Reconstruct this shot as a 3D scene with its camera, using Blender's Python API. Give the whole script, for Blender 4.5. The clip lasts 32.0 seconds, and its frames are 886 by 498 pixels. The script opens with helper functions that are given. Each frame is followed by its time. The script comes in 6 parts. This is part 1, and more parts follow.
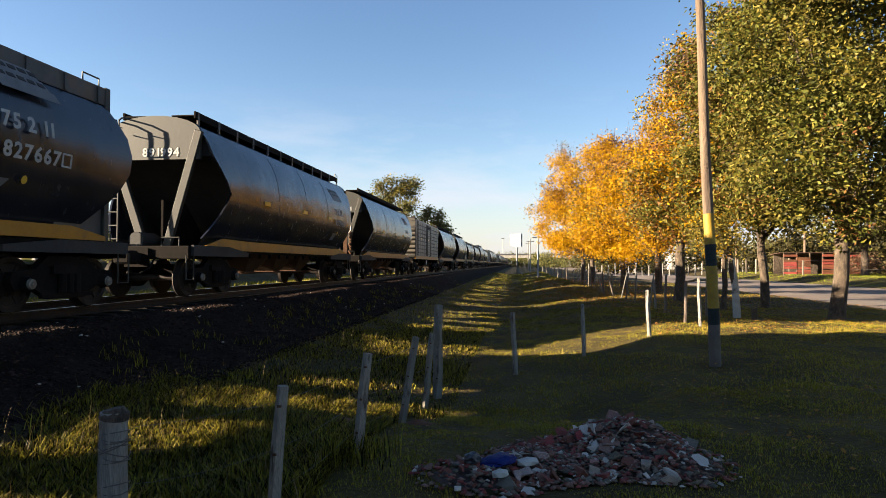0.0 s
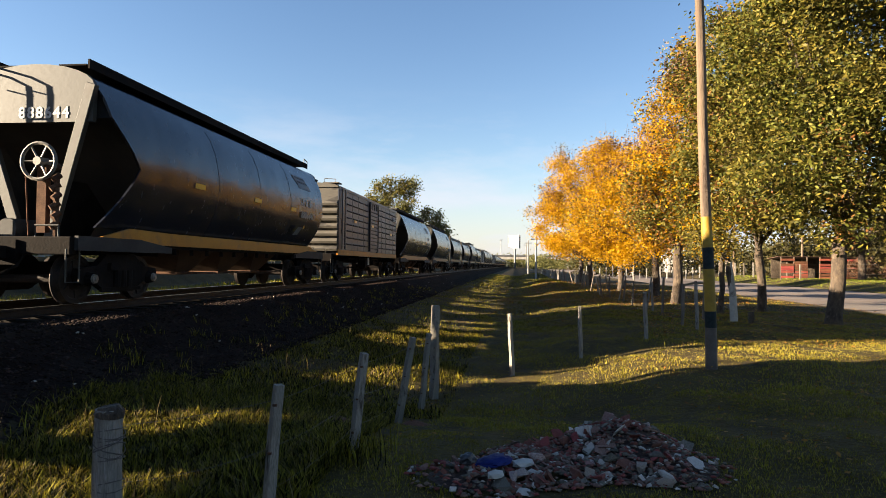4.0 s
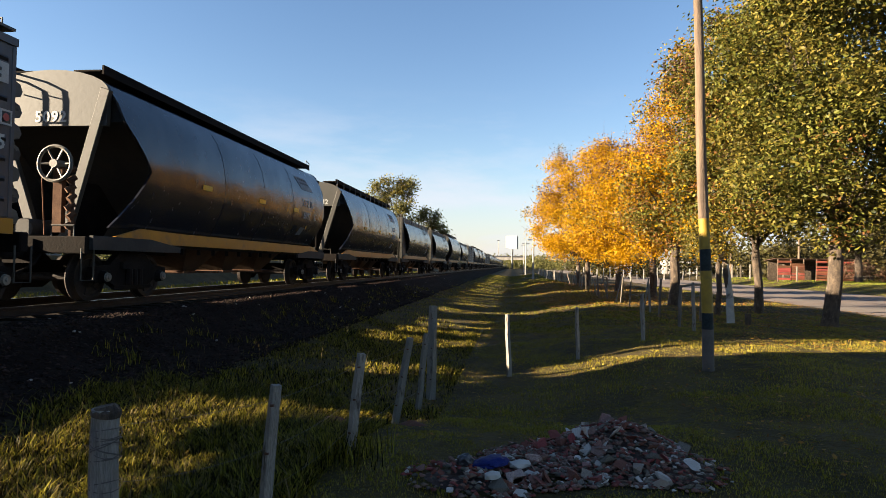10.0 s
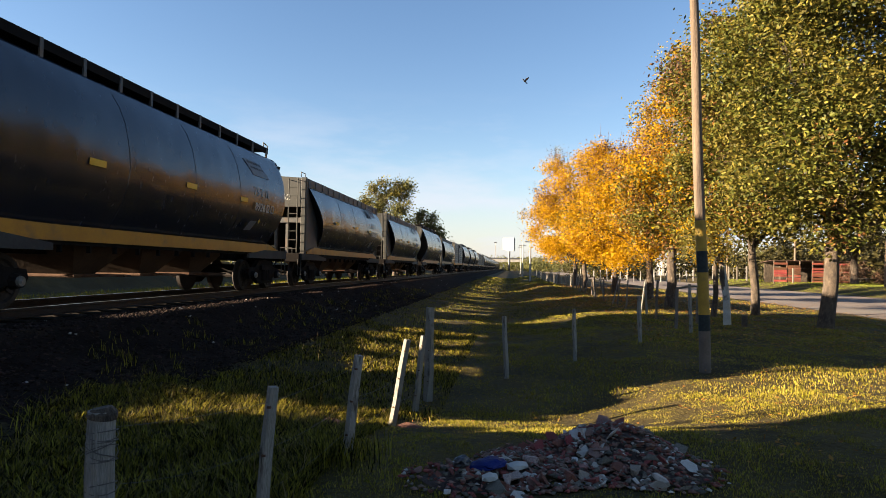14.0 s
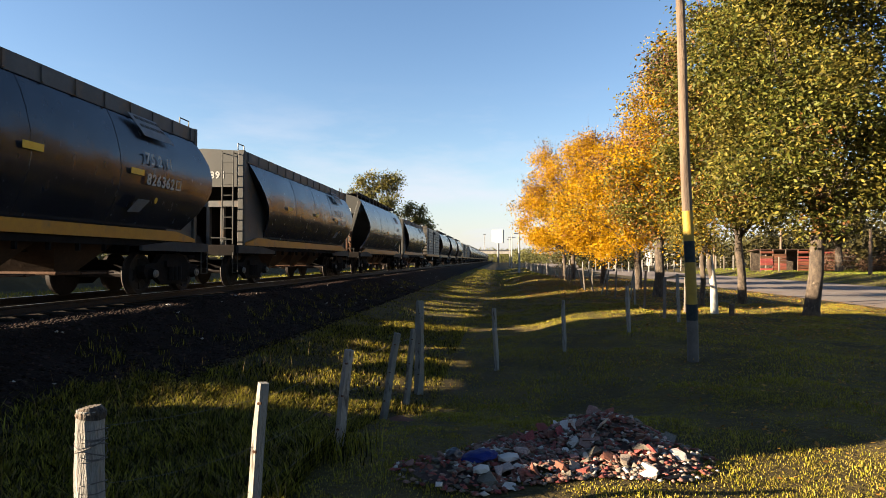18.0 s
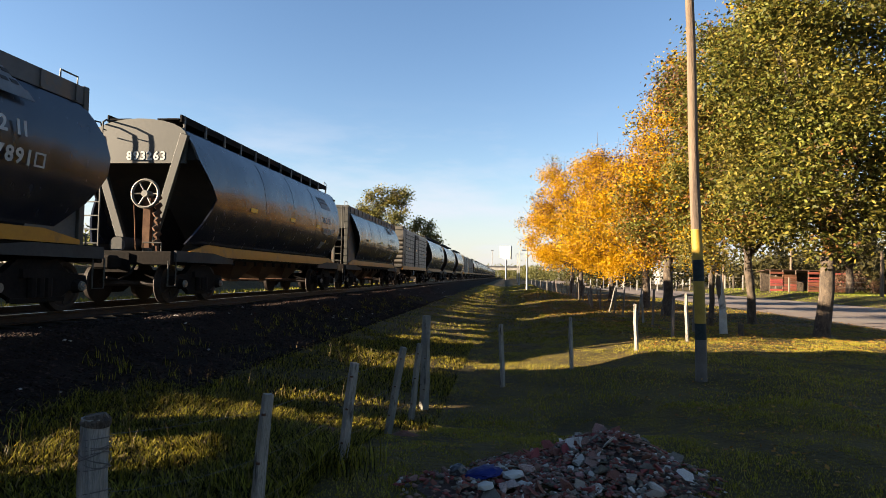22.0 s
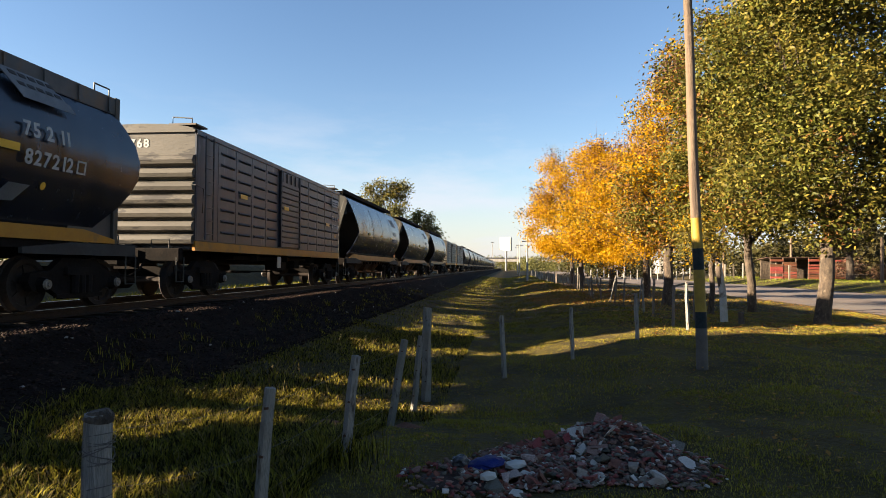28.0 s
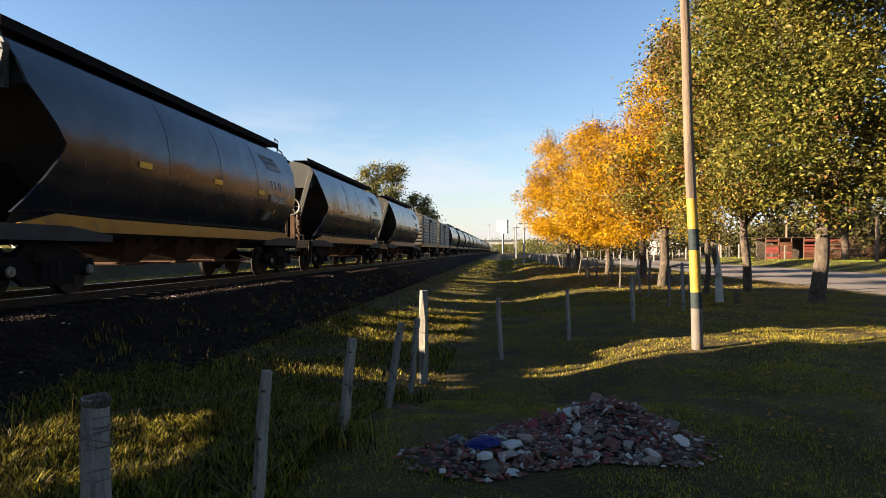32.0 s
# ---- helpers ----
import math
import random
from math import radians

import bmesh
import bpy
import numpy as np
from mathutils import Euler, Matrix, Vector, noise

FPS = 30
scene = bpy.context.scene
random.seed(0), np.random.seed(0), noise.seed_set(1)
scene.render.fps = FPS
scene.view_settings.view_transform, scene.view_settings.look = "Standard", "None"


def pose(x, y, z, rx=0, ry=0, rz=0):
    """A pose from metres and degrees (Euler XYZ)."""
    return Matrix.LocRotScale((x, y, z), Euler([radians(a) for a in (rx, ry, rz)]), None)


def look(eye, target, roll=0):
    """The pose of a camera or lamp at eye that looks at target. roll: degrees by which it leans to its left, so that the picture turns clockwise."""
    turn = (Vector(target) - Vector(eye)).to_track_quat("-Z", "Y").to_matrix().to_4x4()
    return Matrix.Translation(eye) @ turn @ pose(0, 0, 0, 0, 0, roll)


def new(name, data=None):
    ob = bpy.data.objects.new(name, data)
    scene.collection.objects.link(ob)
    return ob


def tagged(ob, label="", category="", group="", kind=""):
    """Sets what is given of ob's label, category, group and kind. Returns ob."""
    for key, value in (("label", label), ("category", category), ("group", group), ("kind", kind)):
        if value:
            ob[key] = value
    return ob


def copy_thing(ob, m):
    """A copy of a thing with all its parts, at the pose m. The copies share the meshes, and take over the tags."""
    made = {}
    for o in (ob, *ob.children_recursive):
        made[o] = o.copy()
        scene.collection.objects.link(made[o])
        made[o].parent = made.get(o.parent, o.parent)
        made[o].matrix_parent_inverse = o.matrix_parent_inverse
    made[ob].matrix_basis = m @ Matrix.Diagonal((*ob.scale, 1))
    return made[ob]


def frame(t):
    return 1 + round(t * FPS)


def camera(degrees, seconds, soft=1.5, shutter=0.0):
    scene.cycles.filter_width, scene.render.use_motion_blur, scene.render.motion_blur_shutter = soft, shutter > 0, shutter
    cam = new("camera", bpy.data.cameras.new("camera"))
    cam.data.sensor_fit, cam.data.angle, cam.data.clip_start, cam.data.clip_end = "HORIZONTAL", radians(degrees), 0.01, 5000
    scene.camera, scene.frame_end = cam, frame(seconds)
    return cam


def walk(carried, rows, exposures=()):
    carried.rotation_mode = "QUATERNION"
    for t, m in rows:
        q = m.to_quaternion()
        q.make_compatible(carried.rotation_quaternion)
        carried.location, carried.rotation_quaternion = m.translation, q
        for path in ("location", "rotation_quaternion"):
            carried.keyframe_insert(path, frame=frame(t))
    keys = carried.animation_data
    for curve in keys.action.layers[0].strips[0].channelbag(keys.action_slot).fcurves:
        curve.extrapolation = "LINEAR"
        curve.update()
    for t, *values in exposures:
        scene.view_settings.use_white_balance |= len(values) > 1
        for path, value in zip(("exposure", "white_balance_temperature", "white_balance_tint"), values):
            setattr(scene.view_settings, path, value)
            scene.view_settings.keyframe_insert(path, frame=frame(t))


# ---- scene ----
cam = camera(70.0, 32.0, soft=0.8)
# The eye is the origin; the track runs along y; metres.
PATH = [
    (0, -0.000, 0.000, 6.785, 1.352, -0.088),
    (0.5, 0.005, 0.003, 6.754, 1.397, -0.015),
    (1, 0.006, -0.004, 6.773, 1.476, -0.031),
    (1.5, 0.002, -0.001, 6.697, 1.497, -0.228),
    (2, 0.010, -0.003, 6.518, 1.652, -0.581),
    (2.5, 0.007, 0.001, 6.372, 1.268, -0.450),
    (3, 0.006, 0.002, 6.540, 1.110, -0.509),
    (3.5, 0.005, -0.004, 6.612, 1.300, -0.564),
    (5.5, 0.005, -0.000, 6.583, 1.525, -0.955),
    (6, -0.003, -0.007, 6.665, 1.576, -1.065),
    (6.5, 0.003, -0.001, 6.639, 1.601, -0.958),
    (7, -0.002, -0.001, 6.673, 1.598, -1.008),
    (7.5, 0.001, -0.003, 6.926, 1.693, -0.748),
    (8, 0.006, -0.003, 6.815, 1.696, -0.714),
    (8.5, 0.005, -0.002, 6.658, 1.754, -0.737),
    (9, 0.001, -0.002, 6.524, 1.684, -0.924),
    (9.5, -0.001, -0.006, 6.359, 1.585, -0.999),
    (10, 0.001, 0.001, 6.371, 1.452, -0.903),
    (10.5, 0.001, -0.000, 6.369, 1.530, -0.923),
    (11, -0.003, -0.001, 6.515, 1.521, -1.021),
    (11.5, -0.003, 0.001, 6.621, 1.491, -1.123),
    (12, -0.003, -0.001, 6.358, 1.249, -1.032),
    (12.5, -0.001, -0.001, 6.287, 1.606, -0.964),
    (13, 0.003, -0.002, 6.251, 1.627, -0.947),
    (13.5, -0.002, -0.001, 6.161, 1.543, -1.084),
    (14, -0.001, -0.002, 6.098, 1.633, -0.896),
    (14.5, 0.011, -0.003, 6.210, 1.733, -0.537),
    (16.5, -0.003, -0.002, 6.681, 2.132, -0.401),
    (17, 0.001, -0.001, 5.445, 2.076, -0.401),
    (17.5, 0.003, 0.001, 3.939, 1.523, -0.235),
    (18, -0.001, 0.005, 5.126, 0.973, -0.210),
    (18.5, 0.009, -0.000, 5.272, 1.661, -0.113),
    (19, 0.004, 0.000, 5.509, 2.128, -0.552),
    (19.5, 0.001, -0.006, 5.606, 2.252, -0.756),
    (20, 0.004, -0.005, 6.262, 2.576, -0.793),
    (20.5, 0.003, -0.004, 6.026, 2.498, -0.824),
    (21, 0.004, -0.007, 5.954, 2.327, -0.780),
    (21.5, 0.003, -0.003, 5.409, 2.494, -1.045),
    (22, 0.003, -0.006, 5.810, 2.366, -1.104),
    (22.5, 0.010, -0.008, 5.818, 2.146, -0.602),
    (23, 0.010, -0.009, 5.753, 2.234, -0.416),
    (23.5, 0.011, -0.014, 5.616, 2.229, -0.194),
    (24, 0.006, -0.006, 5.527, 2.061, -0.315),
    (24.5, 0.011, -0.007, 5.537, 2.149, -0.201),
    (25, 0.012, -0.003, 5.544, 2.246, -0.160),
    (25.5, 0.013, -0.009, 5.745, 2.380, -0.288),
    (27.5, 0.005, -0.011, 5.837, 1.829, -0.338),
    (28, 0.006, -0.010, 5.840, 1.675, -0.302),
    (28.5, 0.008, -0.014, 5.844, 1.446, -0.254),
    (29, 0.006, -0.006, 6.150, 1.282, -0.287),
    (29.5, 0.006, -0.006, 6.150, 1.282, -0.288),
    (30, 0.007, -0.013, 6.229, 1.211, -0.255),
    (30.5, 0.007, -0.016, 6.477, 1.151, -0.570),
    (31, 0.008, -0.007, 5.225, -0.107, -0.190),
    (31.5, 0.021, -0.013, 5.249, 0.275, 0.470),
    (32, 0.019, -0.017, 5.554, 0.149, 0.194),
]
walk(cam, [(t, pose(x, 0, z, 90 + p, r, w)) for t, x, z, w, p, r in PATH])

# ---- sky, sun ----
SUN_EL, SUN_BEAR = 13.7, 253.4
world = bpy.data.worlds.new("sky")
scene.world = world
world.use_nodes = True
wn, wl = world.node_tree.nodes, world.node_tree.links
wn.clear()
w_out = wn.new("ShaderNodeOutputWorld")
w_bg = wn.new("ShaderNodeBackground")
w_sky = wn.new("ShaderNodeTexSky")
w_sky.sky_type, w_sky.sun_disc = "NISHITA", False
w_sky.sun_elevation, w_sky.sun_rotation = radians(SUN_EL), radians(SUN_BEAR)
w_sky.air_density, w_sky.dust_density, w_sky.ozone_density = 1.0, 0.25, 1.4
w_tc = wn.new("ShaderNodeTexCoord")
w_map = wn.new("ShaderNodeMapping")
w_map.inputs["Scale"].default_value = (2.0, 2.0, 8.0)
w_map.inputs["Rotation"].default_value = (0.0, radians(14), 0.0)
w_noise = wn.new("ShaderNodeTexNoise")
w_noise.inputs["Scale"].default_value, w_noise.inputs["Detail"].default_value = 1.6, 6.0
w_noise.inputs["Roughness"].default_value = 0.62
w_ramp = wn.new("ShaderNodeValToRGB")
w_ramp.color_ramp.elements[0].position, w_ramp.color_ramp.elements[1].position = 0.47, 0.68
w_sep = wn.new("ShaderNodeSeparateXYZ")
w_low = wn.new("ShaderNodeMapRange")
w_low.inputs["From Min"].default_value, w_low.inputs["From Max"].default_value = 0.27, 0.06
w_low.inputs["To Max"].default_value = 0.75
w_mul = wn.new("ShaderNodeMath")
w_mul.operation = "MULTIPLY"
w_mix = wn.new("ShaderNodeMix")
w_mix.data_type = "RGBA"
w_mix.inputs["B"].default_value = (2.95, 3.1, 3.65, 1)
wl.new(w_tc.outputs["Generated"], w_map.inputs["Vector"])
wl.new(w_map.outputs["Vector"], w_noise.inputs["Vector"])
wl.new(w_noise.outputs["Fac"], w_ramp.inputs["Fac"])
wl.new(w_tc.outputs["Generated"], w_sep.inputs["Vector"])
wl.new(w_sep.outputs["Z"], w_low.inputs["Value"])
wl.new(w_ramp.outputs["Color"], w_mul.inputs[0])
wl.new(w_low.outputs["Result"], w_mul.inputs[1])
w_haze = wn.new("ShaderNodeMapRange")
w_haze.inputs["From Min"].default_value, w_haze.inputs["From Max"].default_value = 0.16, 0.0
w_haze.inputs["To Max"].default_value = 0.7
wl.new(w_sep.outputs["Z"], w_haze.inputs["Value"])
wl.new(w_haze.outputs["Result"], w_mix.inputs["Factor"])
w_cloud = wn.new("ShaderNodeMix")
w_cloud.data_type = "RGBA"
w_cloud.inputs["B"].default_value = (3.75, 3.85, 4.3, 1)
wl.new(w_mul.outputs["Value"], w_cloud.inputs["Factor"])
wl.new(w_mix.outputs["Result"], w_cloud.inputs["A"])
w_hs = wn.new("ShaderNodeHueSaturation")
w_hs.inputs["Saturation"].default_value = 1.16
wl.new(w_sky.outputs["Color"], w_hs.inputs["Color"])
w_tint = wn.new("ShaderNodeMix")
w_tint.data_type, w_tint.blend_type = "RGBA", "MULTIPLY"
w_tint.inputs["Factor"].default_value, w_tint.inputs["B"].default_value = 1.0, (1.02, 0.95, 1.02, 1)
wl.new(w_hs.outputs["Color"], w_tint.inputs["A"])
wl.new(w_tint.outputs["Result"], w_mix.inputs["A"])
wl.new(w_cloud.outputs["Result"], w_bg.inputs["Color"])
wl.new(w_bg.outputs["Background"], w_out.inputs["Surface"])
w_bg.inputs["Strength"].default_value = 0.0335
sun = new("sun", bpy.data.lights.new("sun", "SUN"))
sun.data.energy, sun.data.angle, sun.data.color = 5.0, radians(0.55), (1.0, 0.815, 0.585)
b = radians(SUN_BEAR)
sun_dir = Vector((math.sin(b) * math.cos(radians(SUN_EL)), math.cos(b) * math.cos(radians(SUN_EL)), math.sin(radians(SUN_EL))))
sun.matrix_world = look(sun_dir * 60, (0, 0, 0))
scene.view_settings.exposure = 2.8


# ---- materials ----
TONE = 0.73


def mat(name, c1, c2, scale=3.0, rough=0.7, metal=0.0, bump=0.25, fine=9.0, c3=None, s3=0.7, t3=(0.52, 0.62), stretch=(1, 1, 1), island=0.0, piece=0.0, spec=0.5, depth=0.02, dents=0.0):
    """Two colours mixed over a coarse and a fine noise, with relief; c3: stains with a shape of their own."""
    m = bpy.data.materials.new(name)
    c1, c2, c3 = [tuple(v * TONE for v in c) if c else None for c in (c1, c2, c3)]
    m.use_nodes = True
    n, l = m.node_tree.nodes, m.node_tree.links
    bs = n["Principled BSDF"]
    tc, mp = n.new("ShaderNodeTexCoord"), n.new("ShaderNodeMapping")
    mp.inputs["Scale"].default_value = stretch
    l.new(tc.outputs["Object"], mp.inputs["Vector"])
    a, f = n.new("ShaderNodeTexNoise"), n.new("ShaderNodeTexNoise")
    a.inputs["Scale"].default_value, a.inputs["Detail"].default_value = scale, 4.0
    f.inputs["Scale"].default_value, f.inputs["Detail"].default_value = scale * fine, 5.0
    l.new(mp.outputs["Vector"], a.inputs["Vector"])
    l.new(mp.outputs["Vector"], f.inputs["Vector"])
    ad = n.new("ShaderNodeMath")
    ad.operation = "MULTIPLY_ADD"
    l.new(f.outputs["Fac"], ad.inputs[0])
    ad.inputs[1].default_value = 0.7
    sb = n.new("ShaderNodeMath")
    sb.operation = "SUBTRACT"
    l.new(a.outputs["Fac"], sb.inputs[0])
    sb.inputs[1].default_value = 0.35
    l.new(sb.outputs["Value"], ad.inputs[2])
    rp = n.new("ShaderNodeMapRange")
    rp.inputs["From Min"].default_value, rp.inputs["From Max"].default_value = 0.3, 0.7
    l.new(ad.outputs["Value"], rp.inputs["Value"])
    mx = n.new("ShaderNodeMix")
    mx.data_type = "RGBA"
    mx.inputs["A"].default_value, mx.inputs["B"].default_value = (*c1, 1), (*c2, 1)
    l.new(rp.outputs["Result"], mx.inputs["Factor"])
    col = mx.outputs["Result"]
    if c3:
        g = n.new("ShaderNodeTexNoise")
        g.inputs["Scale"].default_value, g.inputs["Detail"].default_value, g.inputs["Roughness"].default_value = s3, 7.0, 0.65
        l.new(mp.outputs["Vector"], g.inputs["Vector"])
        r3 = n.new("ShaderNodeMapRange")
        r3.inputs["From Min"].default_value, r3.inputs["From Max"].default_value = t3
        l.new(g.outputs["Fac"], r3.inputs["Value"])
        m3 = n.new("ShaderNodeMix")
        m3.data_type = "RGBA"
        l.new(r3.outputs["Result"], m3.inputs["Factor"])
        l.new(col, m3.inputs["A"])
        m3.inputs["B"].default_value = (*c3, 1)
        col = m3.outputs["Result"]
    for amount, node, out in ((island, "ShaderNodeNewGeometry", "Random Per Island"), (piece, "ShaderNodeObjectInfo", "Random")):
        if amount:
            ri = n.new(node)
            hs = n.new("ShaderNodeHueSaturation")
            vr = n.new("ShaderNodeMapRange")
            vr.inputs["To Min"].default_value, vr.inputs["To Max"].default_value = 1 - amount, 1 + amount
            l.new(ri.outputs[out], vr.inputs["Value"])
            l.new(vr.outputs["Result"], hs.inputs["Value"])
            hr = n.new("ShaderNodeMapRange")
            hr.inputs["To Min"].default_value, hr.inputs["To Max"].default_value = 0.5 + 0.05 * amount, 0.5 - 0.05 * amount
            l.new(ri.outputs[out], hr.inputs["Value"])
            l.new(hr.outputs["Result"], hs.inputs["Hue"])
            l.new(col, hs.inputs["Color"])
            col = hs.outputs["Color"]
    l.new(col, bs.inputs["Base Color"])
    bs.inputs["Roughness"].default_value, bs.inputs["Metallic"].default_value = rough, metal
    bs.inputs["Specular IOR Level"].default_value = spec
    rr = n.new("ShaderNodeMapRange")
    rr.inputs["To Min"].default_value, rr.inputs["To Max"].default_value = max(0.05, rough - 0.1), min(1, rough + 0.1)
    l.new(f.outputs["Fac"], rr.inputs["Value"])
    l.new(rr.outputs["Result"], bs.inputs["Roughness"])
    if bump:
        bp = n.new("ShaderNodeBump")
        bp.inputs["Strength"].default_value, bp.inputs["Distance"].default_value = bump, depth
        l.new(f.outputs["Fac"], bp.inputs["Height"])
        l.new(bp.outputs["Normal"], bs.inputs["Normal"])
        if dents:
            dn = n.new("ShaderNodeTexNoise")
            dn.inputs["Scale"].default_value, dn.inputs["Detail"].default_value = 0.9, 1.5
            l.new(tc.outputs["Object"], dn.inputs["Vector"])
            b2 = n.new("ShaderNodeBump")
            b2.inputs["Strength"].default_value, b2.inputs["Distance"].default_value = dents, 0.12
            l.new(dn.outputs["Fac"], b2.inputs["Height"])
            l.new(bp.outputs["Normal"], b2.inputs["Normal"])
            l.new(b2.outputs["Normal"], bs.inputs["Normal"])
    return m


def leafy(name, c1, c2, through_light=0.35, dark=0.0, gloss=0.12):
    """A leaf: two colours drawn leaf by leaf, with light passing through."""
    m = bpy.data.materials.new(name)
    m.use_nodes = True
    n, l = m.node_tree.nodes, m.node_tree.links
    bs = n["Principled BSDF"]
    geo = n.new("ShaderNodeNewGeometry")
    rp = n.new("ShaderNodeValToRGB")
    rp.color_ramp.elements[0].color, rp.color_ramp.elements[1].color = [(*(v * TONE for v in c), 1) for c in (c1, c2)]
    rp.color_ramp.elements[0].position = dark
    l.new(geo.outputs["Random Per Island"], rp.inputs["Fac"])
    l.new(rp.outputs["Color"], bs.inputs["Base Color"])
    bs.inputs["Roughness"].default_value = 0.55
    bs.inputs["Specular IOR Level"].default_value = gloss
    tr = n.new("ShaderNodeBsdfTranslucent")
    l.new(rp.outputs["Color"], tr.inputs["Color"])
    ms = n.new("ShaderNodeMixShader")
    ms.inputs["Fac"].default_value = through_light
    l.new(bs.outputs["BSDF"], ms.inputs[1])
    l.new(tr.outputs["BSDF"], ms.inputs[2])
    l.new(ms.outputs["Shader"], n["Material Output"].inputs["Surface"])
    return m


